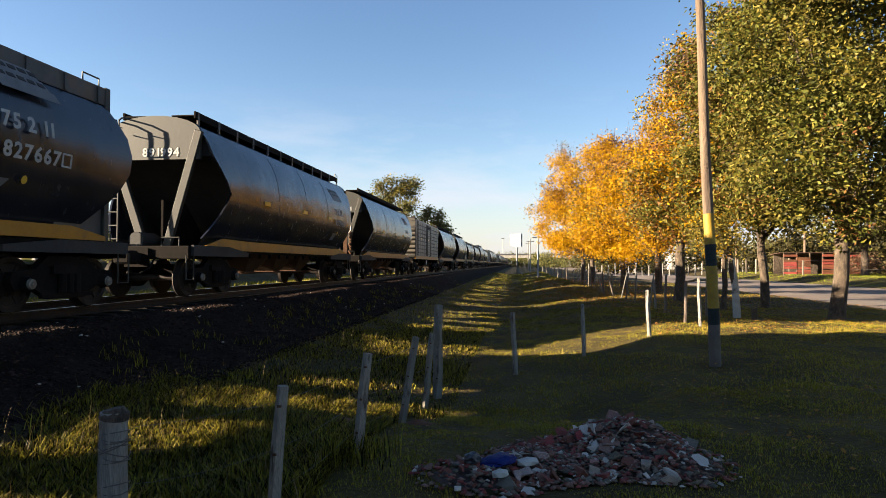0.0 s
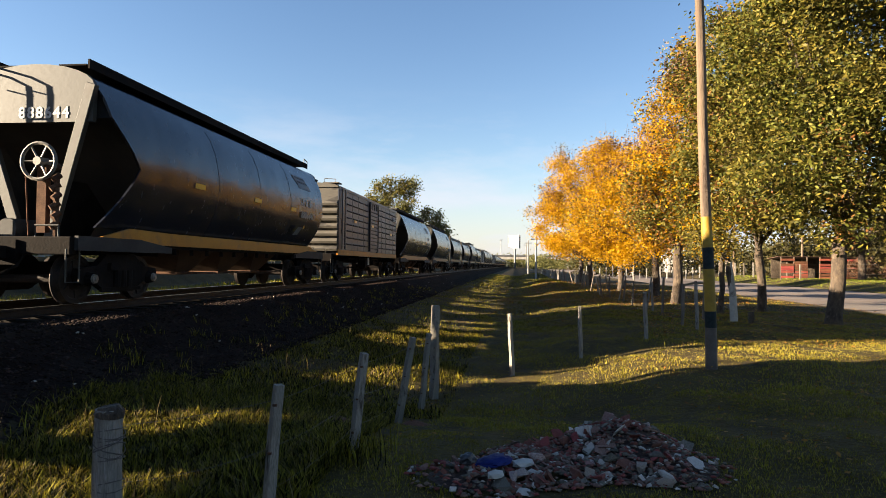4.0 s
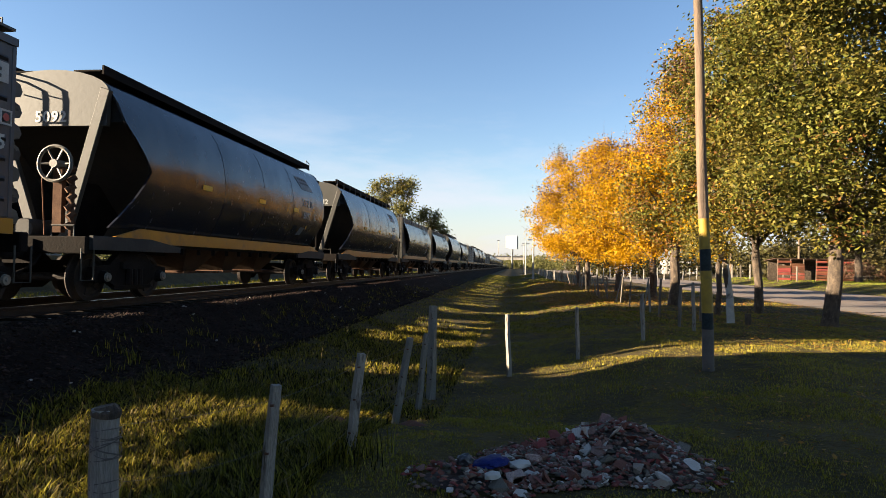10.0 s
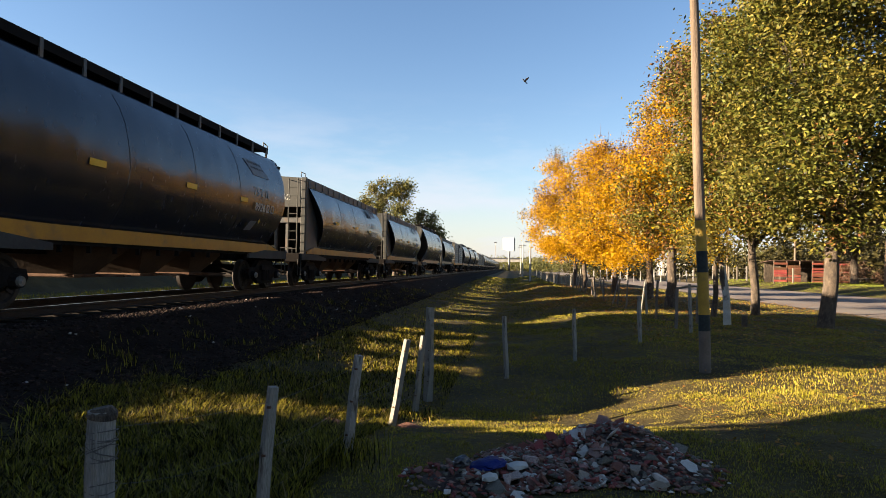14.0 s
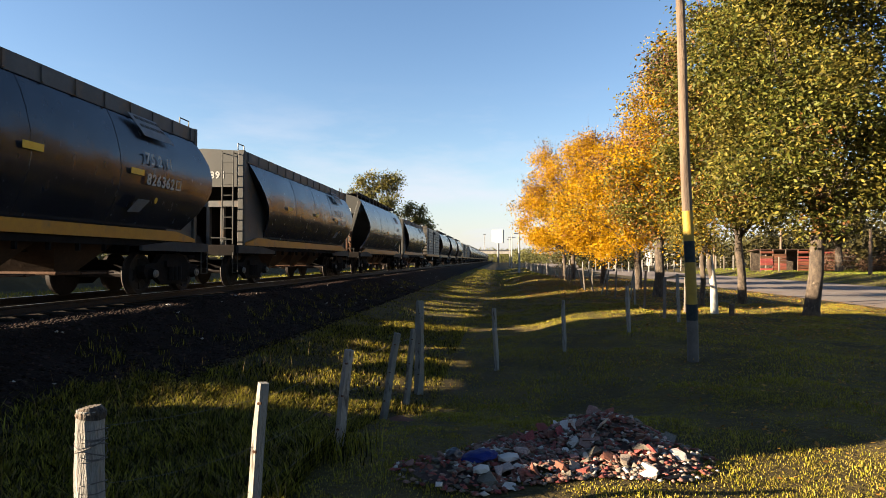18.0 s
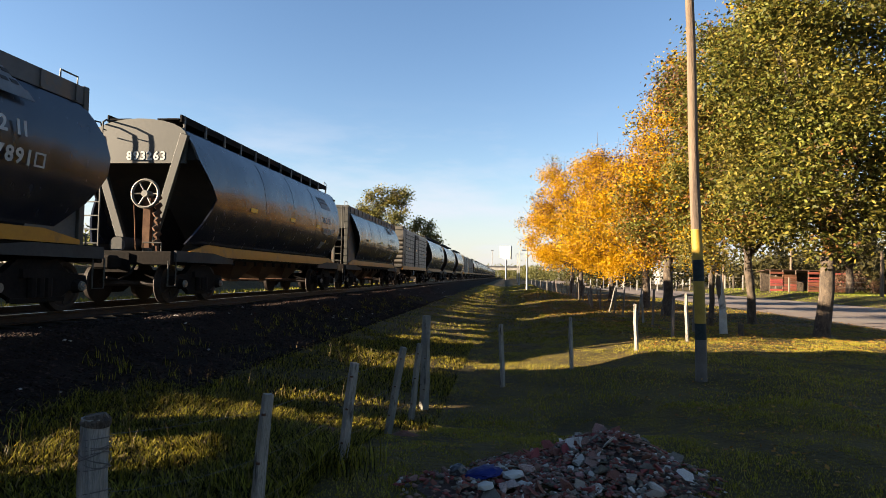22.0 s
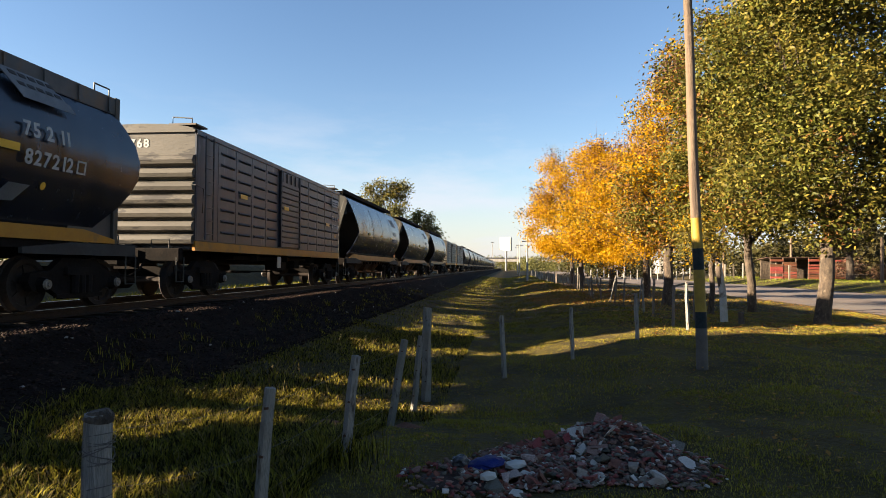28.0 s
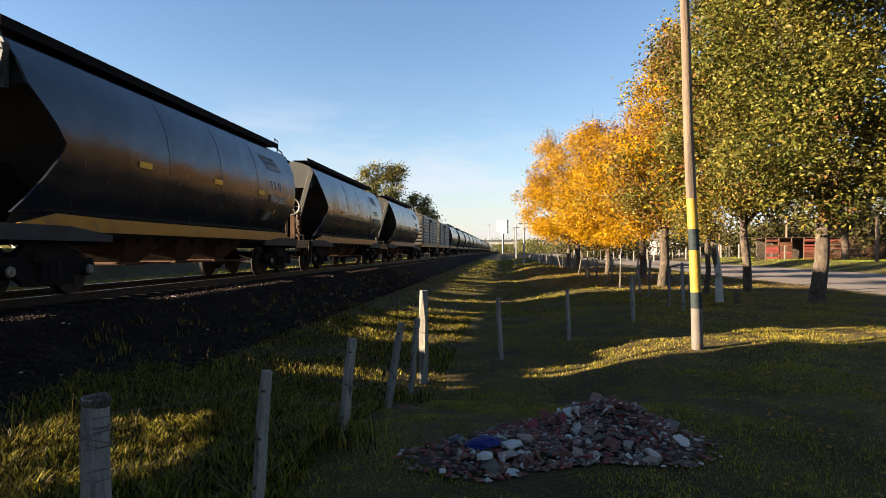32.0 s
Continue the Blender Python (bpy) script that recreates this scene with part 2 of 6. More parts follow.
M = {
    "soil": mat("grass_soil", (0.034, 0.024, 0.005), (0.072, 0.05, 0.0105), 0.6, 0.95, bump=0.8, fine=30, c3=(0.088, 0.06, 0.018), s3=0.35, depth=0.05, spec=0.2),
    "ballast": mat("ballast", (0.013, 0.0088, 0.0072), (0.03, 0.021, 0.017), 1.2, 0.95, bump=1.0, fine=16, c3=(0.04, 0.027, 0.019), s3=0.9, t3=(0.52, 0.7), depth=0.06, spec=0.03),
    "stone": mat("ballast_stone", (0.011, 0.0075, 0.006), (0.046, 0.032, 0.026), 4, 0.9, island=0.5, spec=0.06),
    "road": mat("dirt_road", (0.115, 0.08, 0.06), (0.185, 0.135, 0.102), 0.5, 0.92, bump=0.5, fine=25, c3=(0.15, 0.125, 0.1), s3=0.25),
    "rail": mat("rusty_rail", (0.012, 0.007, 0.005), (0.026, 0.016, 0.011), 6, 0.6, 0.0, spec=0.2),
    "polished": mat("polished_rail_top", (0.2, 0.19, 0.18), (0.3, 0.285, 0.27), 3, 0.3, 0.8, bump=0.02),
    "sleeper": mat("old_sleeper", (0.012, 0.01, 0.008), (0.03, 0.024, 0.019), 2, 0.9, stretch=(1, 6, 6), piece=0.3, spec=0.08),
    "grey": mat("dark_grey_wagon_paint", (0.012, 0.0135, 0.02), (0.021, 0.023, 0.032), 0.8, 0.24, spec=0.5, bump=0.03, fine=10, c3=(0.035, 0.025, 0.02), s3=0.8, t3=(0.54, 0.8), stretch=(1, 1, 0.35), dents=0.35),
    "end": mat("weathered_grey_end_paint", (0.027, 0.0255, 0.0195), (0.04, 0.037, 0.029), 1.2, 0.6, bump=0.1, c3=(0.036, 0.024, 0.016), s3=2.2, t3=(0.58, 0.72)),
    "rim": mat("grey_rim_paint", (0.05, 0.05, 0.051), (0.09, 0.087, 0.083), 1.5, 0.6, bump=0.1, c3=(0.12, 0.08, 0.05), s3=2),
    "yellow": mat("faded_yellow_stripe", (0.36, 0.15, 0.004), (0.46, 0.205, 0.008), 1.5, 0.5, bump=0.1, c3=(0.2, 0.11, 0.04), s3=2.5, t3=(0.55, 0.75)),
    "under": mat("grimy_underframe", (0.007, 0.006, 0.0055), (0.019, 0.0145, 0.012), 2.5, 0.9, bump=0.3, spec=0.08),
    "brown": mat("rusty_hopper_bottom", (0.035, 0.022, 0.014), (0.07, 0.043, 0.027), 1.4, 0.8, bump=0.2, spec=0.15),
    "emblem": mat("pale_emblem_paint", (0.1, 0.105, 0.11), (0.16, 0.165, 0.17), 4, 0.5, bump=0.05),
    "cap": mat("greasy_pale_metal", (0.1, 0.09, 0.075), (0.2, 0.185, 0.16), 9, 0.5, bump=0.1),
    "slope": mat("dark_slope_sheet", (0.02, 0.02, 0.02), (0.04, 0.037, 0.034), 1.2, 0.6, bump=0.1, c3=(0.05, 0.035, 0.025), s3=1.4, t3=(0.55, 0.7), spec=0.25),
    "beam": mat("dull_grey_beam", (0.03, 0.03, 0.031), (0.055, 0.053, 0.05), 1.5, 0.7, bump=0.15, spec=0.2),
    "wheel": mat("wheel_steel", (0.018, 0.014, 0.012), (0.045, 0.034, 0.028), 3, 0.7, 0.0, spec=0.15),
    "boxgrey": mat("blue_grey_boxcar_paint", (0.032, 0.036, 0.049), (0.056, 0.062, 0.08), 1.3, 0.42, bump=0.12, c3=(0.13, 0.135, 0.145), s3=2.6, t3=(0.6, 0.72), stretch=(1, 1.6, 0.35)),
    "boxend": mat("weathered_boxcar_end", (0.066, 0.057, 0.044), (0.108, 0.094, 0.074), 1.2, 0.7, bump=0.2, c3=(0.022, 0.018, 0.015), s3=1.6, t3=(0.54, 0.57), stretch=(0.6, 1, 2.2)),
    # dark grey: shade under the boxcar ribs put into colour; also dark marks
    "rib": mat("rib_shade_and_dark_marks", (0.02, 0.02, 0.024), (0.035, 0.035, 0.04), 3, 0.6),
    "white": mat("white_lettering", (0.36, 0.36, 0.34), (0.5, 0.49, 0.46), 6, 0.6, bump=0),
    "red": mat("red_paint", (0.4, 0.06, 0.05), (0.5, 0.09, 0.07), 5, 0.6, bump=0),
    "tag": mat("amber_reflector", (0.75, 0.42, 0.04), (0.85, 0.5, 0.06), 5, 0.35, bump=0),
    "rust": mat("rust", (0.06, 0.028, 0.016), (0.13, 0.07, 0.04), 5, 0.9, spec=0.15),
    "post": mat("whitewashed_post", (0.185, 0.165, 0.135), (0.29, 0.262, 0.218), 5, 0.85, bump=0.7, c3=(0.055, 0.042, 0.03), s3=5, t3=(0.54, 0.66), stretch=(3, 3, 0.7), piece=0.15),
    "limewash": mat("limewashed_bark", (0.34, 0.31, 0.26), (0.48, 0.45, 0.39), 4, 0.9, bump=0.6, c3=(0.16, 0.13, 0.1), s3=3, t3=(0.58, 0.7)),
    "greypost": mat("weathered_grey_post", (0.17, 0.155, 0.135), (0.31, 0.285, 0.25), 4, 0.9, bump=0.9, c3=(0.07, 0.058, 0.046), s3=3, t3=(0.56, 0.68), stretch=(4, 4, 0.6)),
    "oldpost": mat("bare_wood_post", (0.1, 0.075, 0.052), (0.19, 0.155, 0.118), 3, 0.9, bump=0.6, stretch=(4, 4, 0.5), piece=0.25),
    "wire": mat("dull_old_wire", (0.07, 0.06, 0.05), (0.13, 0.115, 0.1), 8, 0.6, 0.3, bump=0),
    "polewood": mat("pole_wood", (0.105, 0.068, 0.04), (0.18, 0.122, 0.076), 2.5, 0.85, bump=0.6, c3=(0.07, 0.045, 0.028), s3=1.5, stretch=(9, 9, 0.3)),
    "poleyellow": mat("pole_yellow_paint", (0.26, 0.155, 0.008), (0.36, 0.225, 0.012), 3, 0.7, bump=0.3, c3=(0.2, 0.125, 0.03), s3=2, t3=(0.56, 0.7)),
    "poleblack": mat("pole_dark_paint", (0.012, 0.018, 0.019), (0.03, 0.04, 0.042), 3, 0.7, bump=0.2, spec=0.15),
    "polegrey": mat("pole_grey_base", (0.08, 0.066, 0.052), (0.13, 0.108, 0.088), 3, 0.8, bump=0.3),
    "bark": mat("bark", (0.034, 0.023, 0.014), (0.125, 0.088, 0.058), 4, 0.95, bump=1.0, fine=7, c3=(0.19, 0.145, 0.1), s3=5, t3=(0.58, 0.68), stretch=(2.2, 2.2, 1.0), depth=0.05),
    "bluebag": mat("blue_plastic_bag", (0.002, 0.008, 0.085), (0.004, 0.014, 0.13), 4, 0.6, bump=0.4, spec=0.2),
    "blackbag": mat("black_plastic", (0.015, 0.015, 0.02), (0.03, 0.03, 0.035), 4, 0.35, bump=0.4),
    "concrete": mat("concrete", (0.28, 0.26, 0.23), (0.4, 0.375, 0.34), 0.8, 0.85, bump=0.2, c3=(0.25, 0.23, 0.2), s3=0.5),
    "wallwhite": mat("white_render", (0.4, 0.38, 0.34), (0.52, 0.5, 0.45), 0.8, 0.85, bump=0.1),
    "brickred": mat("red_plank", (0.15, 0.03, 0.015), (0.32, 0.08, 0.04), 1.3, 0.85, bump=0.3, stretch=(0.5, 1, 4), piece=0.5),
    "roofred": mat("red_tin_roof", (0.05, 0.025, 0.018), (0.09, 0.045, 0.03), 1, 0.6, bump=0.1),
    "panel": mat("billboard_face", (0.22, 0.24, 0.29), (0.36, 0.365, 0.375), 0.25, 0.6, bump=0),
    "print": mat("pale_blue_print", (0.1, 0.13, 0.2), (0.16, 0.2, 0.28), 0.5, 0.6, bump=0),
    "steel": mat("dark_steel", (0.08, 0.08, 0.085), (0.14, 0.14, 0.14), 2, 0.5, 0.5),
    "blade_green": leafy("grass_green", (0.13, 0.12, 0.01), (0.34, 0.29, 0.02), 0.14),
    # coarser, greener grass; near-black share of blades puts deeper shade into its colour
    "blade_rough": leafy("rough_grass_shade_toned", (0.01, 0.011, 0.0015), (0.34, 0.285, 0.032), 0.16, 0.3, 0.04),
    "blade_bank": leafy("bank_grass", (0.02, 0.024, 0.003), (0.28, 0.26, 0.026), 0.18, 0.22, 0.05),
    "blade_lush": leafy("lush_grass", (0.09, 0.11, 0.01), (0.25, 0.27, 0.03), 0.2),
    "blade_straw": leafy("straw_stalk", (0.06, 0.042, 0.014), (0.24, 0.17, 0.06), 0.14),
    "blade_dry": leafy("grass_dry", (0.19, 0.145, 0.028), (0.38, 0.29, 0.055), 0.14),
    "leaf_green": leafy("leaf_green", (0.016, 0.021, 0.004), (0.155, 0.158, 0.026), 0.28),
    "leaf_olive": leafy("leaf_olive", (0.04, 0.035, 0.008), (0.25, 0.2, 0.034), 0.3),
    "leaf_yellow": leafy("leaf_yellow", (0.32, 0.15, 0.002), (0.66, 0.365, 0.005), 0.42),
    "leaf_orange": leafy("leaf_orange", (0.13, 0.05, 0.016), (0.33, 0.165, 0.05), 0.35),
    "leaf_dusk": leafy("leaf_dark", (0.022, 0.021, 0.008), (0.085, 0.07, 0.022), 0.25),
    "leaf_brown": leafy("leaf_brown", (0.06, 0.03, 0.018), (0.17, 0.1, 0.06), 0.25),
    "leaf_far": leafy("leaf_far", (0.07, 0.072, 0.022), (0.24, 0.225, 0.075), 0.5),
    "litter": leafy("fallen_leaf", (0.16, 0.06, 0.012), (0.42, 0.22, 0.04), 0.2),
}


# ---- building helpers ----
def part(name, bm, material, parent=None, label="", smooth=False, kind=""):
    me = bpy.data.meshes.new(name)
    bmesh.ops.recalc_face_normals(bm, faces=bm.faces[:])
    bm.to_mesh(me)
    bm.free()
    if smooth:
        me.shade_smooth()
        me.set_sharp_from_angle(angle=radians(38))
    me.materials.append(material)
    ob = new(name, me)
    if parent:
        ob.parent = parent
    return tagged(ob, label, "", "", kind)


def raw(name, verts, faces, material, parent=None, label="", kind=""):
    me = bpy.data.meshes.new(name)
    verts = np.asarray(verts, dtype=np.float32)
    faces = np.asarray(faces, dtype=np.int32)
    me.vertices.add(len(verts))
    me.vertices.foreach_set("co", verts.ravel())
    k = faces.shape[1]
    me.loops.add(faces.size)
    me.loops.foreach_set("vertex_index", faces.ravel())
    me.polygons.add(len(faces))
    me.polygons.foreach_set("loop_start", np.arange(0, faces.size, k, dtype=np.int32))
    me.update(calc_edges=True)
    me.materials.append(material)
    ob = new(name, me)
    if parent:
        ob.parent = parent
    return tagged(ob, label, "", "", kind)


def thing(name, label, category, group="", m=None):
    ob = tagged(new(name), label, category, group)
    if m is not None:
        ob.matrix_basis = m
    return ob


def box(bm, x0, x1, y0, y1, z0, z1, m=None, bevel=0.0):
    v = [bm.verts.new((x, y, z)) for x in (x0, x1) for y in (y0, y1) for z in (z0, z1)]
    fs = [bm.faces.new([v[i] for i in f]) for f in ((0, 1, 3, 2), (4, 6, 7, 5), (0, 4, 5, 1), (2, 3, 7, 6), (0, 2, 6, 4), (1, 5, 7, 3))]
    if bevel:
        es = {e for f in fs for e in f.edges}
        r = bmesh.ops.bevel(bm, geom=list(es), offset=bevel, segments=1, affect="EDGES")
        v = list({w for f in r["faces"] for w in f.verts} | {w for w in v if w.is_valid})
    if m is not None:
        for w in v:
            w.co = m @ w.co
    return v


def rod(bm, p0, p1, r0, r1=None, n=8, caps=True):
    p0, p1 = Vector(p0), Vector(p1)
    r1 = r0 if r1 is None else r1
    q = (p1 - p0).to_track_quat("Z", "Y")
    rings = []
    for p, r in ((p0, r0), (p1, r1)):
        rings.append([bm.verts.new(p + q @ Vector((r * math.cos(a), r * math.sin(a), 0))) for a in (2 * math.pi * i / n for i in range(n))])
    for i in range(n):
        bm.faces.new((rings[0][i], rings[0][(i + 1) % n], rings[1][(i + 1) % n], rings[1][i]))
    if caps:
        bm.faces.new(rings[0][::-1])
        bm.faces.new(rings[1])


def tube(bm, pts, rs, n=7):
    """A bent, tapering tube through the points."""
    rings = []
    for i, p in enumerate(pts):
        d = Vector(pts[min(i + 1, len(pts) - 1)]) - Vector(pts[max(i - 1, 0)])
        q = d.to_track_quat("Z", "Y")
        rings.append([bm.verts.new(Vector(p) + q @ Vector((rs[i] * math.cos(a), rs[i] * math.sin(a), 0))) for a in (2 * math.pi * k / n for k in range(n))])
    for a, c in zip(rings, rings[1:]):
        # pick the twist that keeps the skin straight
        o = min(range(n), key=lambda s: (a[0].co - c[s].co).length)
        for i in range(n):
            bm.faces.new((a[i], a[(i + 1) % n], c[(i + 1 + o) % n], c[(i + o) % n]))
    bm.faces.new(rings[0][::-1])
    bm.faces.new(rings[-1])


def prism(bm, outline, axis, a, c):
    """A closed outline (pairs) drawn out along one axis from a to c."""
    def at(p, s):
        q = [p[0], p[1]]
        q.insert(axis, s)
        return bm.verts.new(q)
    lo, hi = [at(p, a) for p in outline], [at(p, c) for p in outline]
    k = len(outline)
    for i in range(k):
        bm.faces.new((lo[i], lo[(i + 1) % k], hi[(i + 1) % k], hi[i]))
    bm.faces.new(lo[::-1])
    bm.faces.new(hi)


def text_part(body, size, m, parent, material=None, name="lettering"):
    """Raised painted letters, a mesh each."""
    cu = bpy.data.curves.new(name, "FONT")
    cu.body, cu.size, cu.extrude, cu.resolution_u, cu.align_x = body, size, 0.003, 2, "LEFT"
    cu.offset = 0.008 * size / 0.3
    tmp = bpy.data.objects.new(name, cu)
    x = 0.0
    for letter in body:
        if letter == " ":
            x += 0.32 * size
            continue
        cu.body = letter
        me = bpy.data.meshes.new_from_object(tmp)
        wide = max(v.co.x for v in me.vertices)
        me.transform(m @ Matrix.Translation((x, 0, 0)))
        x += wide + 0.09 * size
        me.materials.clear()
        me.materials.append(material or M["white"])
        ob = new(name, me)
        ob.parent = parent
    bpy.data.objects.remove(tmp)


def B():
    return bmesh.new()


# ---- ground ----
def smooth(a, c, x):
    k = np.clip((x - a) / (c - a), 0, 1)
    return k * k * (3 - 2 * k)


NEAR_X = (-3000, -40, -25.5, -22.2, -13, -10.8, -7.0, -6.0, -4.0, -2.6, -1.2, 0.2, 1.5, 3, 5, 13.4, 25, 28.8, 60, 3000)
NEAR_Z = (0.25, 0.25, 0.2, -1.62, -1.5, -1.45, -1.4, -1.55, -1.69, -1.73, -1.7, -1.66, -1.67, -1.65, -1.58, -1.58, -1.66, -1.05, -0.95, -0.95)
FAR_X = (-3000, -40, -25.5, -22.2, -13, -10.8, -7.0, -6.0, -4.2, -2.2, -0.6, 0.8, 1.8, 2.8, 4.2, 13.4, 25, 28.8, 60, 3000)
FAR_Z = (0.25, 0.25, 0.2, -1.62, -1.5, -1.45, -1.42, -1.6, -1.84, -2.06, -2.16, -2.1, -1.92, -1.76, -1.68, -1.68, -1.66, -1.05, -0.95, -0.95)


def ground_z(x, y):
    x, y = np.asarray(x, float), np.asarray(y, float)
    k = smooth(5.6, 9.2, y)
    z = 0
    for o, w in ((-0.45, 0.25), (0, 0.5), (0.45, 0.25)):
        z = z + w * ((1 - k) * np.interp(x + o, NEAR_X, NEAR_Z) + k * np.interp(x + o, FAR_X, FAR_Z))
    lump = 0.035 * np.sin(1.9 * x + 0.7 * y) * np.sin(1.3 * y - 0.8 * x) + 0.02 * np.sin(4.1 * x + 1.0) * np.sin(3.7 * y + 0.5 * x)
    on = smooth(-6.6, -5.6, x) * (1 - smooth(12.2, 13.2, x))
    z = z + lump * on * (np.abs(y) < 120)
    return z + 0.2 * np.sin(0.11 * y + 1.0) * np.exp(-((x - 3.2) / 2.0) ** 2) * smooth(24, 40, y)


def gz(x, y):
    return float(ground_z(x, y))


def spaced(stops):
    out = []
    for a, c, s in stops:
        out += list(np.arange(a, c, s))
    return np.array(out + [stops[-1][1]])


def sheet(name, xs, ys, zf, material, label, kind="structure"):
    X, Y = np.meshgrid(xs, ys)
    Z = zf(X, Y)
    v = np.stack([X, Y, Z], -1).reshape(-1, 3)
    nx, ny = len(xs), len(ys)
    i = (np.arange(ny - 1)[:, None] * nx + np.arange(nx - 1)[None, :]).ravel()
    f = np.stack([i, i + 1, i + nx + 1, i + nx], -1)
    ob = raw(name, v, f, material, None, label, kind)
    ob.data.shade_smooth()
    return ob


gx = spaced([(-3000, -300, 900), (-300, -60, 60), (-60, -28, 6), (-28, -14, 0.7), (-14, 14, 0.35), (14, 30, 1.0), (30, 60, 6), (60, 300, 60), (300, 3000, 900)])
gy = spaced([(-600, -60, 180), (-60, -12, 8), (-12, 32, 0.4), (32, 80, 1.2), (80, 200, 6), (200, 600, 40), (600, 4000, 850)])
ground = sheet("ground", gx, gy, ground_z, M["soil"], "rough grassy ground with a shallow ditch beside the railway")
road = sheet("road", spaced([(13.4, 24.9, 0.5)]), spaced([(-60, 60, 2), (60, 300, 20)]),
             lambda x, y: ground_z(x, y) + 0.02 + 0.02 * np.sin(x * 2.1) - 0.05 * (np.abs(x - 19.15) > 5.5), M["road"], "pale dirt road beside the trees")

# ---- track ----
TRACK_X, RAIL_Z = -9.0, -0.8
bed = B()
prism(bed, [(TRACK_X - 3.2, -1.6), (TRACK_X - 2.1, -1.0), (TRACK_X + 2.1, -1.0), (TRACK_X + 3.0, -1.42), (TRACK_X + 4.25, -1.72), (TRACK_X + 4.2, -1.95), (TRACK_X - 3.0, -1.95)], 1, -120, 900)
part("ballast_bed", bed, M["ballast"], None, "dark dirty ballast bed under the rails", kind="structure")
RAIL_OUT = [(-0.07, 0), (0.07, 0), (0.07, 0.012), (0.012, 0.03), (0.012, 0.12), (0.036, 0.13), (0.036, 0.16), (-0.036, 0.16), (-0.036, 0.13), (-0.012, 0.12), (-0.012, 0.03), (-0.07, 0.012)]
for sx in (-0.873, 0.873):
    bm = B()
    prism(bm, [(TRACK_X + sx + p, RAIL_Z - 0.16 + q) for p, q in RAIL_OUT], 1, -120, 900)
    rail = part("rail", bm, M["rail"], None, "rusty steel rail on old sleepers", kind="structure")
    bm = B()
    box(bm, TRACK_X + sx - 0.03, TRACK_X + sx + 0.03, -120, 900, RAIL_Z - 0.002, RAIL_Z + 0.004)
    part("running_surface", bm, M["polished"], rail, "bright worn running surface")

# ---- wagons: local y runs along the wagon from its leading end, z from the rail ----
HOP = [(4.06, 1.22), (3.82, 1.38), (3.48, 1.52), (3.16, 1.59), (2.9, 1.63), (2.6, 1.65), (2.3, 1.61), (2.0, 1.52), (1.7, 1.38), (1.42, 1.22)]
LEN = 13.0


def wheelset(parent, y):
    bm = B()
    rod(bm, (-1.05, 0, 0), (1.05, 0, 0), 0.08, n=8)
    for s in (-1, 1):
        prof = [(0.80, 0.475), (0.835, 0.5), (0.85, 0.46), (0.97, 0.45), (0.97, 0.37), (0.93, 0.34), (0.92, 0.2), (0.96, 0.14), (0.96, 0.08)]
        n = 24
        rings = [[bm.verts.new((s * x, r * math.cos(2 * math.pi * i / n), r * math.sin(2 * math.pi * i / n))) for i in range(n)] for x, r in prof]
        for a, c in zip(rings, rings[1:]):
            for i in range(n):
                bm.faces.new((a[i], a[(i + 1) % n], c[(i + 1) % n], c[i]))
        bm.faces.new(rings[0])
        for i in range(6):
            a = math.pi * i / 3
            box(bm, 0.925, 0.95, -0.03, 0.03, 0.2, 0.35, Matrix.Diagonal((s, 1, 1, 1)) @ Matrix.Rotation(a, 4, "X"))
    ob = part("wheelset", bm, M["wheel"], parent, "worn steel wheels on one axle", smooth=True)
    ob.location = (0, y, 0.46)
    return ob


def bogie(parent, y):
    bm = B()
    for s in (-1, 1):
        out = [(-1.25, 0.52), (-1.2, 0.66), (-0.75, 0.7), (-0.45, 0.92), (0.45, 0.92), (0.75, 0.7), (1.2, 0.66), (1.25, 0.52), (1.15, 0.36), (0.78, 0.4), (0.4, 0.2), (-0.4, 0.2), (-0.78, 0.4), (-1.15, 0.36)]
        hole = s * 1.08
        prism(bm, out, 0, min(hole, hole + s * 0.14), max(hole, hole + s * 0.14))
        for k in (-0.95, 0.95):
            rod(bm, (s * 1.2, k, 0.47), (s * 1.32, k, 0.47), 0.14, 0.11, 10)
        for k in (-0.18, 0, 0.18):
            rod(bm, (s * 1.26, k, 0.3), (s * 1.26, k, 0.62), 0.075, n=8)
        box(bm, s * 1.2 - 0.1, s * 1.2 + 0.1, -0.42, 0.42, 0.62, 0.76)
        box(bm, s * 1.22 - 0.03, s * 1.22 + 0.03, -0.62, 0.62, 0.22, 0.29)
    box(bm, -1.2, 1.2, -0.2, 0.2, 0.5, 0.78)
    ob = part("bogie", bm, M["under"], parent, "black cast two-axle bogie")
    ob.location = (0, y, 0)
    for s in (-1, 1):
        for k in (-0.95, 0.95):
            bm = B()
            rod(bm, (s * 1.3, k, 0.47), (s * 1.36, k, 0.47), 0.095, 0.08, 12)
            rod(bm, (s * 1.36, k, 0.47), (s * 1.38, k, 0.47), 0.04, 0.03, 8)
            part("bearing_cap", bm, M["cap"], ob, "pale greasy bearing cap")
    return ob, [wheelset(ob, -0.95), wheelset(ob, 0.95)]


